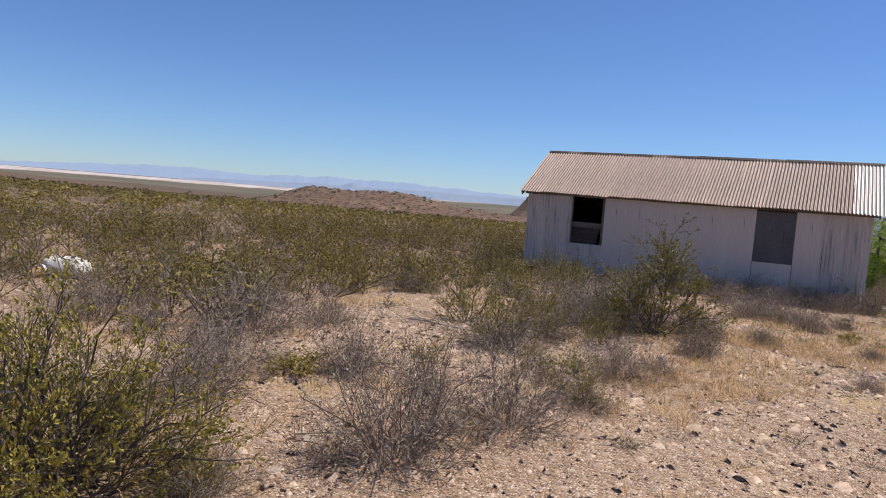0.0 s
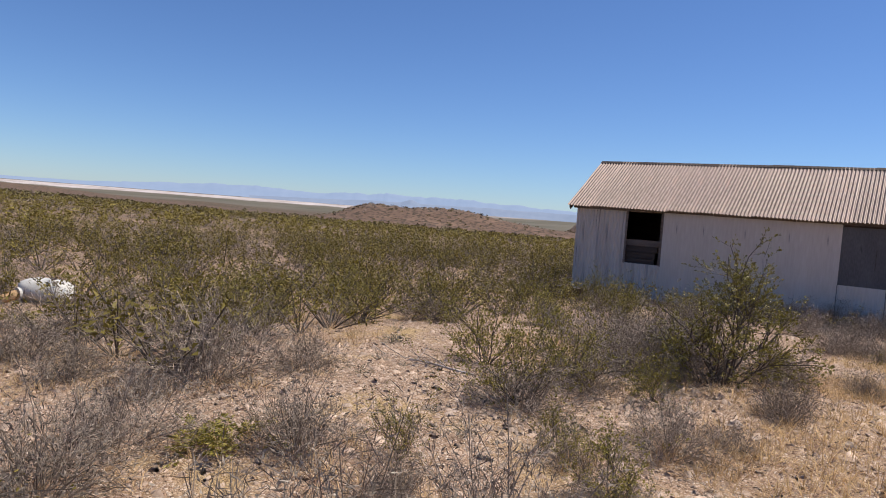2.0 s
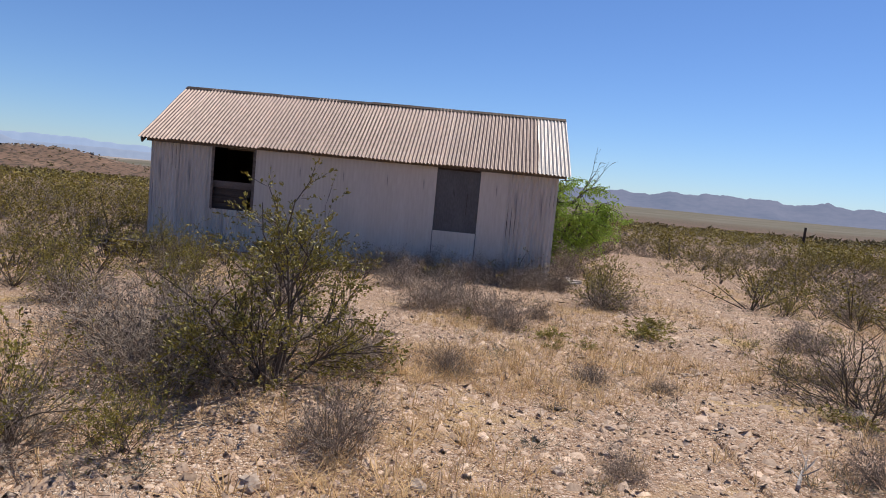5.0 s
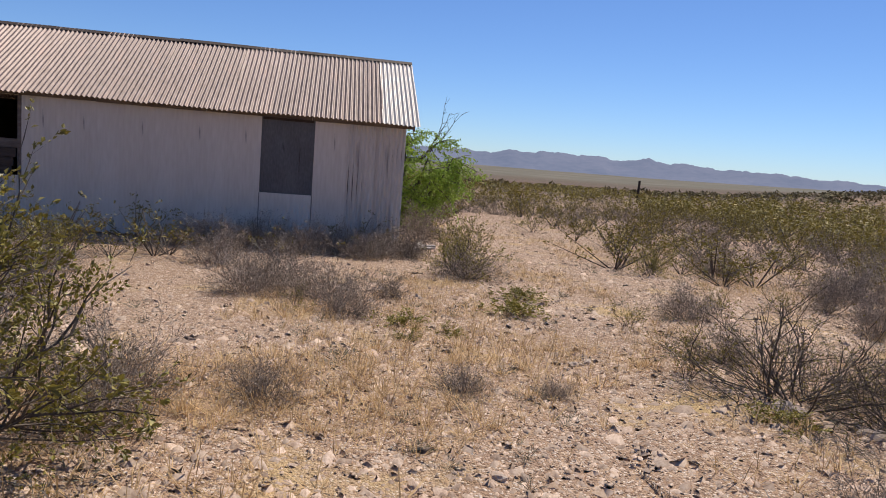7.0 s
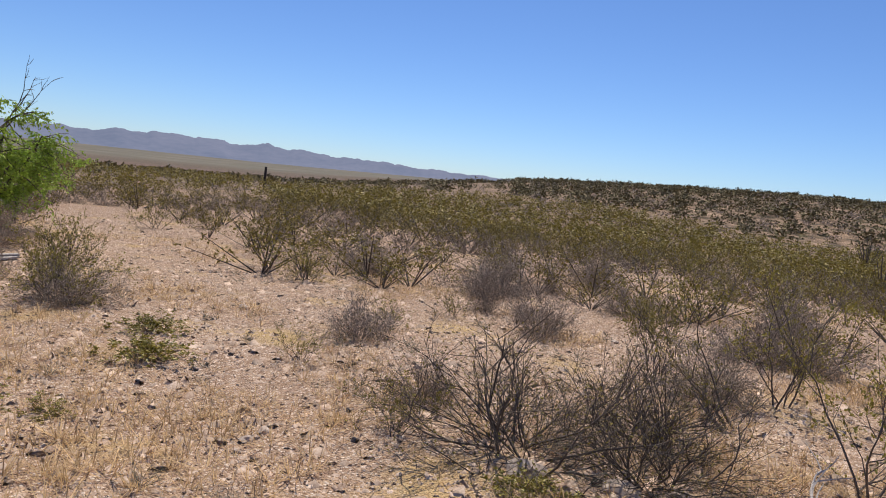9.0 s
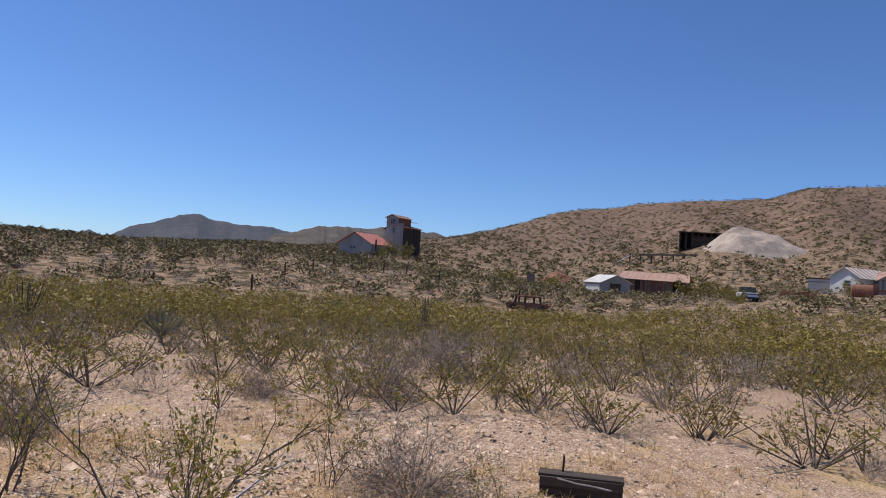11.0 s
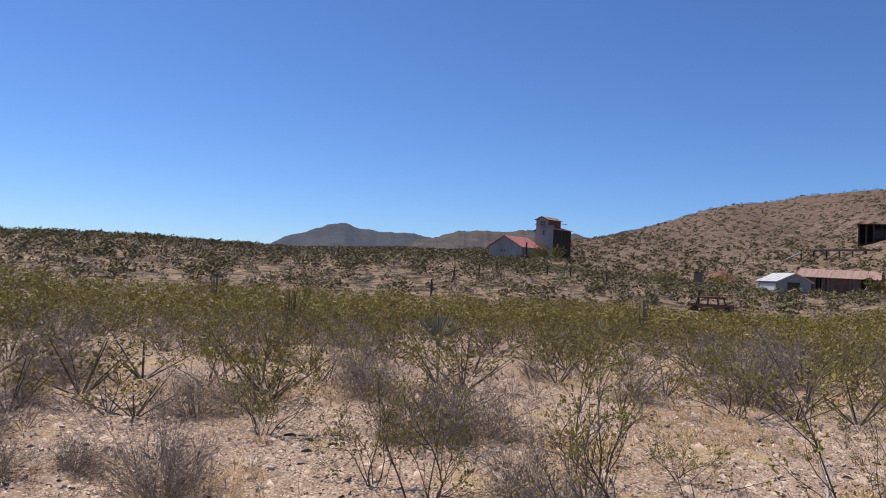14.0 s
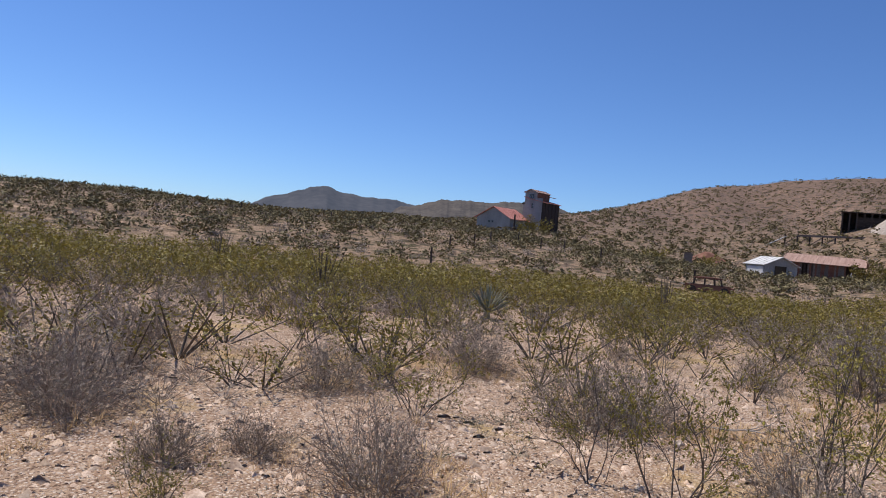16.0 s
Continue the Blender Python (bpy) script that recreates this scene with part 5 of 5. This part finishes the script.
def gable_shed(name, label, category, x, y, turn, w, d, eave, ridge, wall_mat, roof_mat, over=0.3, sink=0.5):
    t = thing(name, label, category, at=at_site(x, y, turn))
    clad("wall", -w / 2, w / 2, 0, 0.15, -sink, eave, t, wall_mat, top=ridge)
    clad("wall", -w / 2, w / 2, d - 0.15, d, -sink - 1, eave, t, wall_mat, top=ridge)
    clad("wall", -w / 2, -w / 2 + 0.15, 0.16, d - 0.16, -sink - 1, eave - 0.02, t, wall_mat)
    clad("wall", w / 2 - 0.15, w / 2, 0.16, d - 0.16, -sink - 1, eave - 0.02, t, wall_mat)
    dz = (ridge - eave) / (w / 2) * over
    slab("roof", [(-w / 2 - over, -over, eave - dz), (-w / 2 - over, d + over, eave - dz), (0, d + over, ridge + 0.02), (0, -over, ridge + 0.02)][::-1], 0.06, roof_mat, t)
    slab("roof", [(w / 2 + over, -over, eave - dz), (w / 2 + over, d + over, eave - dz), (0, d + over, ridge + 0.02), (0, -over, ridge + 0.02)], 0.06, roof_mat, t)
    return t


def window_at(parent, x, y, z, w, h, panes=(2, 2)):
    f = part("window", Build().box(x - w / 2, x + w / 2, y - 0.03, y + 0.02, z, z + h), GLASS, parent)
    bars = Build()
    for i in range(panes[0] + 1):
        xx = x - w / 2 + w * i / panes[0]
        bars.box(xx - 0.05, xx + 0.05, y - 0.07, y - 0.03, z - 0.05, z + h + 0.05)
    for j in range(panes[1] + 1):
        zz = z + h * j / panes[1]
        bars.box(x - w / 2, x + w / 2, y - 0.065, y - 0.035, zz - 0.05, zz + 0.05)
    part("window_frame", bars, TIN_GREY, f)


def mill():
    x, y, az = 181.7, -42.3, -101.4
    turn = az - 35
    t = thing("mill_tower", "tall grey tin mill tower with stepped roofs on the hillside", "mill", at=at_site(x, y, turn, -0.2))
    # main block
    clad("front_wall", -2.7, 2.7, 0, 0.2, -2.5, 8.6, t, TIN_GREY)
    clad("back_wall", -2.7, 2.7, 8.0, 8.2, -3, 7.6, t, TIN_GREY)
    # this side is turned from the sun: its shade is in the dark material
    clad("side_wall", 2.5, 2.7, 0.21, 7.99, -3, 7.6, t, DARK_TIMBER, label="weathered side wall, its shade put into a dark colour")
    clad("side_wall", -2.7, -2.5, 0.21, 7.99, -3, 8.6, t, TIN_GREY)
    for z in (1.4, 4.6):
        part("band", Build().box(2.7, 2.85, 0.0, 8.2, z, z + 0.3), DARK_IRON, t)
    for k in range(6):
        part("post", Build().box(2.705, 2.8, 0.1 + k * 1.55, 0.35 + k * 1.55, -3, 7.4), DARK_TIMBER, t)
    slab("roof", [(3.1, -0.3, 7.5), (3.1, 8.5, 7.5), (-2.9, 8.5, 8.8), (-2.9, -0.3, 8.8)], 0.1, RED_TIN, t, "pinkish rusted lower roof")
    # head of the tower
    clad("head_wall", -2.7, 1.0, -0.05, 0.15, 8.6, 10.1, t, TIN_GREY, top=10.7)
    clad("head_side", 0.8, 1.0, 0.16, 5.6, 8.0, 10.1, t, RUST)
    clad("head_side", -2.7, -2.5, 0.16, 5.6, 8.0, 10.1, t, TIN_GREY)
    clad("head_back", -2.7, 1.0, 5.6, 5.8, 8.0, 10.1, t, RUST)
    slab("head_roof", [(1.3, -0.4, 9.95), (1.3, 6.0, 9.95), (-0.85, 6.0, 10.8), (-0.85, -0.4, 10.8)], 0.1, RUST_ROOF, t)
    slab("head_roof", [(-3.0, 6.0, 9.95), (-3.0, -0.4, 9.95), (-0.85, -0.4, 10.8), (-0.85, 6.0, 10.8)], 0.1, RUST_ROOF, t)
    slab("step_roof", [(1.2, 5.4, 9.3), (1.2, 8.6, 9.3), (-2.6, 8.6, 9.9), (-2.6, 5.4, 9.9)], 0.1, RUST_ROOF, t)
    window_at(t, -0.6, -0.05, 8.5, 1.5, 1.2, (3, 2))
    window_at(t, -0.2, 0.0, 6.0, 0.6, 1.3, (1, 2))
    # lean-to on the far side
    clad("lean_to", -4.2, -2.7, 1.5, 4.5, -2, 7.2, t, TIN_GREY)
    slab("lean_to_roof", [(-2.6, 1.2, 8.0), (-2.6, 4.8, 8.0), (-4.5, 4.8, 7.1), (-4.5, 1.2, 7.1)], 0.1, DARK_IRON, t)
    s = gable_shed("mill_shed", "long grey tin shed with a faded red roof beside the mill", "shed", x - 1.2, y + 10.2, turn, 10.6, 8.5, 3.3, 6.0, TIN_GREY, RED_TIN, 0.5, 1.5)
    window_at(s, -1.2, 0.0, 1.9, 0.7, 0.6, (1, 1))
    window_at(s, -0.1, 0.0, 1.9, 0.7, 0.6, (1, 1))
    c = thing("iron_chimney", "black iron chimney pipe before the mill shed", "chimney", at=at_site(174.8, -36.6, 0))
    part("pipe", Build().tube([Vector((0, 0, 0)), Vector((0, 0, 4.2))], [0.22, 0.2], 10), DARK_IRON, c)
    part("base", Build().tube([Vector((0, 0, -0.4)), Vector((0, 0, 0.8)), Vector((0, 0, 1.1))], [0.6, 0.6, 0.3], 12), DARK_IRON, c)


mill()
far_green = creosote("dark_bush", 91, stems=12, branches=6, twigs=4, leaves=5, leaf=0.09, leaf_mat=OLIVE, fine=False, bare=0.15)
for x, y, h in ((176.0, -42.5, 3.6), (174.5, -38.8, 2.2), (101, -76, 3.2), (98, -79.5, 2.6), (82, -89, 2.0), (66.5, -58.5, 1.6), (115, -58, 2.2), (122, -52, 2.4)):
    plant(far_green, x, y, h, x, "tall dark green bush by the old mine buildings", "bush", "bushes by the mine", 1.2)
park(far_green)

hut = gable_shed("tin_hut", "small grey hut with a pale tin roof and dark doorway", "hut", 105.5, -65.4, -118.7 + 35, 5.6, 4.6, 2.0, 3.2, TIN_GREY, TIN_WHITE, 0.35)
# a dark slab on the wall stands in for the shade of the opening
part("doorway", Build().box(-1.1, 0.9, -0.06, -0.01, -0.3, 1.85), GLASS, hut, "dark slab painted as the shade of an open doorway")
part("pale_side", Build().box(-2.88, -2.81, 0.3, 4.2, 0.2, 1.6), TIN_WHITE, hut)


def plank_house():
    t = thing("miners_house", "ruined plank house with a rust-streaked sagging roof", "house", at=at_site(108.5, -74.0, -122.8 - 8))
    rng = random.Random(2)
    part("back_wall", Build().box(-5.4, 5.4, 4.3, 4.45, -0.6, 2.7), TIMBER, t)
    part("end_wall", Build().box(-5.4, -5.25, 0.1, 4.3, -0.6, 2.7), TIMBER, t)
    part("end_wall", Build().box(5.25, 5.4, 0.1, 4.3, -0.6, 2.7), TIMBER, t)
    # dark sheet behind the planks, standing in for the shade indoors
    part("inner_dark", Build().box(-5.2, 5.2, 1.4, 1.5, -0.4, 2.6), DARK_TIMBER, t)
    for k in range(40):
        x = -5.4 + k * 0.27
        if 3.2 < x < 4.6 or -3.4 < x < -2.0 and k % 2:
            continue
        mat = rng.choice((TIMBER, DARK_TIMBER, RUST, TIMBER))
        part("plank", Build().box(x, x + 0.25, rng.uniform(-0.03, 0.02), 0.06, -0.5, 2.62 + rng.uniform(-0.15, 0.05)), mat, t)
    slab("roof", [(5.9, -0.7, 2.5), (-5.9, -0.6, 2.65), (-5.7, 2.3, 4.0), (5.7, 2.3, 3.85)][::-1], 0.08, RUST_ROOF, t)
    slab("roof", [(-5.9, 5.0, 2.5), (5.9, 5.0, 2.5), (5.7, 2.3, 3.85), (-5.7, 2.3, 4.0)][::-1], 0.08, RUST_ROOF, t)
    slab("porch_roof", [(-5.5, -0.4, 2.1), (-7.2, -0.4, 1.5), (-7.2, 2.2, 1.5), (-5.5, 2.2, 2.1)], 0.06, RUST_ROOF, t)
    for x, y in ((-7.0, -0.2), (-7.0, 2.0)):
        part("porch_post", Build().box(x - 0.07, x + 0.07, y - 0.07, y + 0.07, -0.6, 1.5), TIMBER, t)
    part("leaning_board", Build().beam((3.6, -1.0, -0.1), (4.3, -0.5, 2.4), 0.25, 0.05), PALE_BARK, t, "pale board leaning on the wall")
    part("leaning_board", Build().beam((4.6, -1.0, -0.1), (4.0, -0.5, 1.6), 0.2, 0.05), PALE_BARK, t)


plank_house()


def ore_bin():
    t = thing("ore_bin", "dark timber ore bin with heavy posts on the slope", "ore bin", at=at_site(178.4, -132.2, -125.2, 0.2) @ Matrix.Diagonal((0.85, 1, 0.75, 1)))
    for k in range(9):
        x = -8 + k * 2
        part("post", Build().box(x - 0.2, x + 0.2, -0.25, 0.2, -4.5, 4.6), DARK_TIMBER, t)
    part("back_wall", Build().box(-8, 8, 5.0, 5.2, -2, 4.8), DARK_TIMBER, t)
    part("side_wall", Build().box(-8.1, -7.9, 0.25, 5.0, -2, 4.6), DARK_TIMBER, t)
    part("side_wall", Build().box(7.9, 8.1, 0.25, 5.0, -2, 4.6), DARK_TIMBER, t)
    for k in range(5):
        part("board", Build().box(-4.0, 8.0, 0.22, 0.3, -0.8 + k * 0.8, -0.1 + k * 0.8), DARK_TIMBER, t)
    part("roof", Build().beam((-8.5, 2.3, 4.8), (8.5, 2.3, 4.5), 6.0, 0.3), DARK_TIMBER, t)


ore_bin()


def trestle():
    t = thing("ore_trestle", "broken grey timber trestle leading to the ore bin", "trestle", at=at_site(171.0, -112.0, -121.6))
    for k in range(6):
        x = -6.5 + k * 2.8
        part("post", Build().beam((x, 0, -1.2), (x, 0.1, 2.4 + 0.1 * k), 0.35), DARK_TIMBER, t)
        if k < 5:
            part("brace", Build().beam((x, 0.1, 0.0), (x + 2.8, 0.1, 2.3), 0.2), TIMBER, t)
    part("deck_beam", Build().beam((-3.9, 0, 2.3), (11, 0, 2.9), 0.6, 0.45), TIMBER, t)
    part("chute", Build().beam((-10.5, -1.5, -0.6), (-6.2, 0, 2.0), 1.0, 0.15), TIN_GREY, t, "pale chute slanting down")


trestle()


def heap(name, label, category, x, y, wide, deep, high, mat, seed, flat=0.35):
    """A loose heap with an uneven crest."""
    n = 44
    b = Build()
    for j in range(n + 1):
        for i in range(n + 1):
            u, v = 2 * i / n - 1, 2 * j / n - 1
            r = min(1.0, math.hypot(u, v))
            z = high * min(1.0, (1 - r) / (1 - flat)) * (1 + 0.3 * noise.noise(Vector((u * 2.6, v * 2.6, seed)))) + 0.09 * high * noise.noise(Vector((u * 8, v * 8, seed)))
            px, py = x + u * wide / 2, y + v * deep / 2
            b.v.append((px, py, level(px, py) + z - 0.25))
    for j in range(n):
        for i in range(n):
            p = j * (n + 1) + i
            b.f.append((p, p + 1, p + n + 2, p + n + 1))
    return tagged(part(name, b, mat, smooth=True), label, category)


heap("spoil_heap", "pale whitish heap of mine spoil below the hill", "spoil heap", 166.5, -139.5, 23, 29, 4.7, SPOIL, 1.5, 0.5)
heap("rubble_heap", "low heap of dark rock and rusty scrap", "rubble", 148.1, -74.3, 7, 10, 2.0, RUST, 4.5, 0.2)


def boiler():
    t = thing("steam_boiler", "rusty black boiler lying beside the huts", "boiler", at=at_site(118.0, -71.0, -119.5 + 20))
    part("drum", Build().tube([Vector((-1.5, 0, 1.0)), Vector((1.5, 0, 1.1))], [0.95, 0.95], 18), DARK_IRON, t)
    part("stack", Build().tube([Vector((1.0, 0, 1.8)), Vector((1.0, 0, 3.0))], [0.2, 0.2], 10), DARK_IRON, t)
    part("cradle", Build().box(-1.3, -0.9, -0.8, 0.8, -0.3, 0.3).box(0.9, 1.3, -0.8, 0.8, -0.3, 0.3), DARK_TIMBER, t)


boiler()


def wreck():
    """The shell of an old saloon car with no wheels or glass."""
    t = thing("car_wreck", "rusted shell of an old car sunk among the bushes", "car", at=at_site(62.4, -33.4, -114.6, -0.15))
    for y in (-0.8, 0.72):
        part("side", Build().box(-1.9, 1.8, y, y + 0.08, 0.25, 0.78), RUST, t)
        for x in (-1.25, -0.3, 0.55, 1.15):
            part("pillar", Build().beam((x, y + 0.04, 0.75), (x * 0.86, y + 0.04 + (0.06 if y < 0 else -0.06), 1.36), 0.09), DARK_IRON, t)
    bm = bmesh.new()
    bmesh.ops.create_cube(bm, size=1.0)
    bmesh.ops.bevel(bm, geom=bm.edges[:], offset=0.18, segments=3, affect="EDGES")
    for v in bm.verts:
        v.co = Vector((v.co.x * 2.35 - 0.03, v.co.y * 1.42, v.co.z * 0.2 + 1.38 - 0.05 * v.co.x * v.co.x))
    me = bpy.data.meshes.new("roof")
    bm.to_mesh(me)
    bm.free()
    me.materials.append(RUST)
    part("roof", me, None, t)
    part("bonnet", Build().beam((1.25, 0, 0.75), (2.1, 0, 0.6), 1.3, 0.12), RUST, t)
    part("boot", Build().beam((-1.3, 0, 0.78), (-2.0, 0, 0.6), 1.4, 0.12), DARK_IRON, t)
    part("floor", Build().box(-1.9, 1.9, -0.7, 0.7, 0.2, 0.28), DARK_IRON, t)
    for x in (-1.3, 1.35):
        for y in (-0.84, 0.80):
            part("wheel_arch", Build().tube([Vector((x, y, 0.3)), Vector((x, y + 0.06, 0.3))], [0.36, 0.36], 14), DARK_IRON, t)


wreck()


def parked_truck():
    t = thing("pickup_truck", "white pickup parked by the mine with a dark rear window", "truck", at=at_site(68.7, -61.9, -129.2 + 8))
    bm = bmesh.new()
    bmesh.ops.create_cube(bm, size=1.0)
    bmesh.ops.bevel(bm, geom=bm.edges[:], offset=0.07, segments=3, affect="EDGES")
    for v in bm.verts:
        v.co = Vector((v.co.x * 1.9, v.co.y * 4.9 + 2.45, v.co.z * 0.62 + 0.78))
    me = bpy.data.meshes.new("body")
    bm.to_mesh(me)
    bm.free()
    me.materials.append(TRUCK_WHITE)
    part("body", me, None, t)
    part("cab", Build().box(-0.78, 0.78, 1.5, 3.3, 1.08, 1.62), GLASS, t, "dark-glazed cab")
    part("cab_roof", Build().box(-0.8, 0.8, 1.45, 3.2, 1.62, 1.70), TRUCK_BLACK, t)
    part("bumper", Build().box(-0.9, 0.9, -0.12, 0.02, 0.42, 0.6), TRUCK_BLACK, t)
    part("tailgate_trim", Build().box(-0.7, 0.7, -0.03, 0.0, 0.86, 0.95), TRUCK_BLACK, t)
    for x in (-0.82, 0.82):
        part("tail_light", Build().box(x - 0.08, x + 0.08, -0.03, 0.02, 0.72, 1.0), RUST, t)
        for y in (0.95, 3.9):
            w = part("wheel", Build().tube([Vector((x - 0.11, y, 0.38)), Vector((x + 0.11, y, 0.38))], [0.38, 0.38], 18), RUBBER, t)
            part("rim", Build().tube([Vector((x - 0.12, y, 0.38)), Vector((x + 0.12, y, 0.38))], [0.2, 0.2], 12), TIN_GREY, w)


parked_truck()
house3 = gable_shed("white_cottage", "white tin cottage with a rust-striped roof", "cottage", 87.7, -93.0, -134.9 - 30, 4.4, 8.5, 2.6, 4.0, TIN_WHITE, TIN_WHITE, 0.35)
for k in range(7):
    part("rust_stripe", Build().beam((0.12, 0.4 + k * 1.25, 4.06), (2.5, 0.4 + k * 1.25, 2.54), 0.42, 0.03), RUST_ROOF, house3)
window_at(house3, 0.4, 0.0, 1.3, 0.9, 0.8, (1, 2))
wing = gable_shed("cottage_wing", "grey wing of the white cottage", "cottage", 84.5, -98.5, -134.9 + 20, 4.0, 5.0, 2.2, 3.4, TIN_GREY, RUST_ROOF, 0.3)
shed3 = thing("flat_shed", "small white shed with a flat dark roof", "shed", at=at_site(93.6, -94.1, -134))
clad("wall", -1.7, 1.7, 0, 3, -0.5, 2.3, shed3, TIN_WHITE)
part("roof", Build().box(-2.0, 2.0, -0.3, 3.3, 2.3, 2.45), DARK_IRON, shed3)
part("sill_band", Build().box(-2.05, 1.2, -0.35, -0.05, 1.75, 1.95), TIN_GREY, shed3)


def oil_tank():
    t = thing("rusty_tank", "red-brown rusty tank lying near the cottage", "tank", at=at_site(75.5, -83.9, -136.2))
    part("drum", Build().tube([Vector((-1.3, 0, 0.8)), Vector((-1.15, 0, 0.8)), Vector((1.15, 0, 0.8)), Vector((1.3, 0, 0.8))], [0.6, 0.85, 0.85, 0.6], 18), RUST, t)
    part("foot", Build().box(-0.9, -0.7, -0.6, 0.6, -0.2, 0.25), DARK_IRON, t)
    part("foot", Build().box(0.7, 0.9, -0.6, 0.6, -0.2, 0.25), DARK_IRON, t)


oil_tank()
m = thing("old_machine", "red-brown rusting machine with a framed cab", "machine", at=at_site(77.5, -88.9, -137.2))
part("frame", Build().box(-1.6, 1.6, -0.6, 0.6, 0.5, 0.9), RUST, m)
part("engine", Build().box(-1.4, -0.2, -0.5, 0.5, 0.9, 1.6), RUST, m)
for x in (0.2, 1.4):
    for y in (-0.5, 0.5):
        part("cab_post", Build().box(x - 0.05, x + 0.05, y - 0.05, y + 0.05, 0.9, 2.1), DARK_IRON, m)
part("cab_roof", Build().box(0.0, 1.6, -0.65, 0.65, 2.1, 2.2), RUST, m)
for x in (-1.1, 1.1):
    for y in (-0.75, 0.75):
        part("wheel", Build().tube([Vector((x, y - 0.12, 0.5)), Vector((x, y + 0.12, 0.5))], [0.52, 0.52], 16), DARK_IRON, m)
plank_pile("scrap_pile", "low pile of rusty scrap and timber", 76.8, -75.4,
           [((-2.2, 0, .2), (1.8, .3, .25), .5, .3), ((-1.5, .6, .3), (2.0, -.4, .5), .4, .3), ((-.5, -.5, .5), (1.2, .6, .7), .6, .2), ((-2, .3, .5), (-.4, -.3, .55), .5, .25)], RUST, -130)
out = thing("outhouse", "small dark plank outhouse among the bushes", "outhouse", at=at_site(104.2, -50.1, -113.4))
part("wall", Build().box(-0.6, 0.6, 0, 1.2, -0.4, 2.0), TIMBER, out)
part("roof", Build().beam((-0.75, 0.6, 2.0), (0.75, 0.6, 2.2), 1.5, 0.08), DARK_TIMBER, out)

# fence posts on the slope, and one by the plain
for k, (x, y) in enumerate([(90.5, -18.3), (82.8, -15.3), (89.9, -21.7), (89.4, -24.5), (88.8, -27.3), (81.8, -29.8), (77, -12), (67.4, -34.4), (22.3, 33.9), (95, 2), (98, 14), (60, -9)]):
    b = Build().tube([Vector((0, 0, -0.2)), Vector((0.02, 0, 0.7)), Vector((0.0, 0.02, 1.35 + 0.2 * (k % 3 == 2)))], [0.10, 0.09, 0.08], 8)
    tagged(part("fence_post", b, DARK_TIMBER, at=at_site(x, y, 31 * k)), "weathered dark wooden fence post standing among scrub", "fence post", "fence posts")
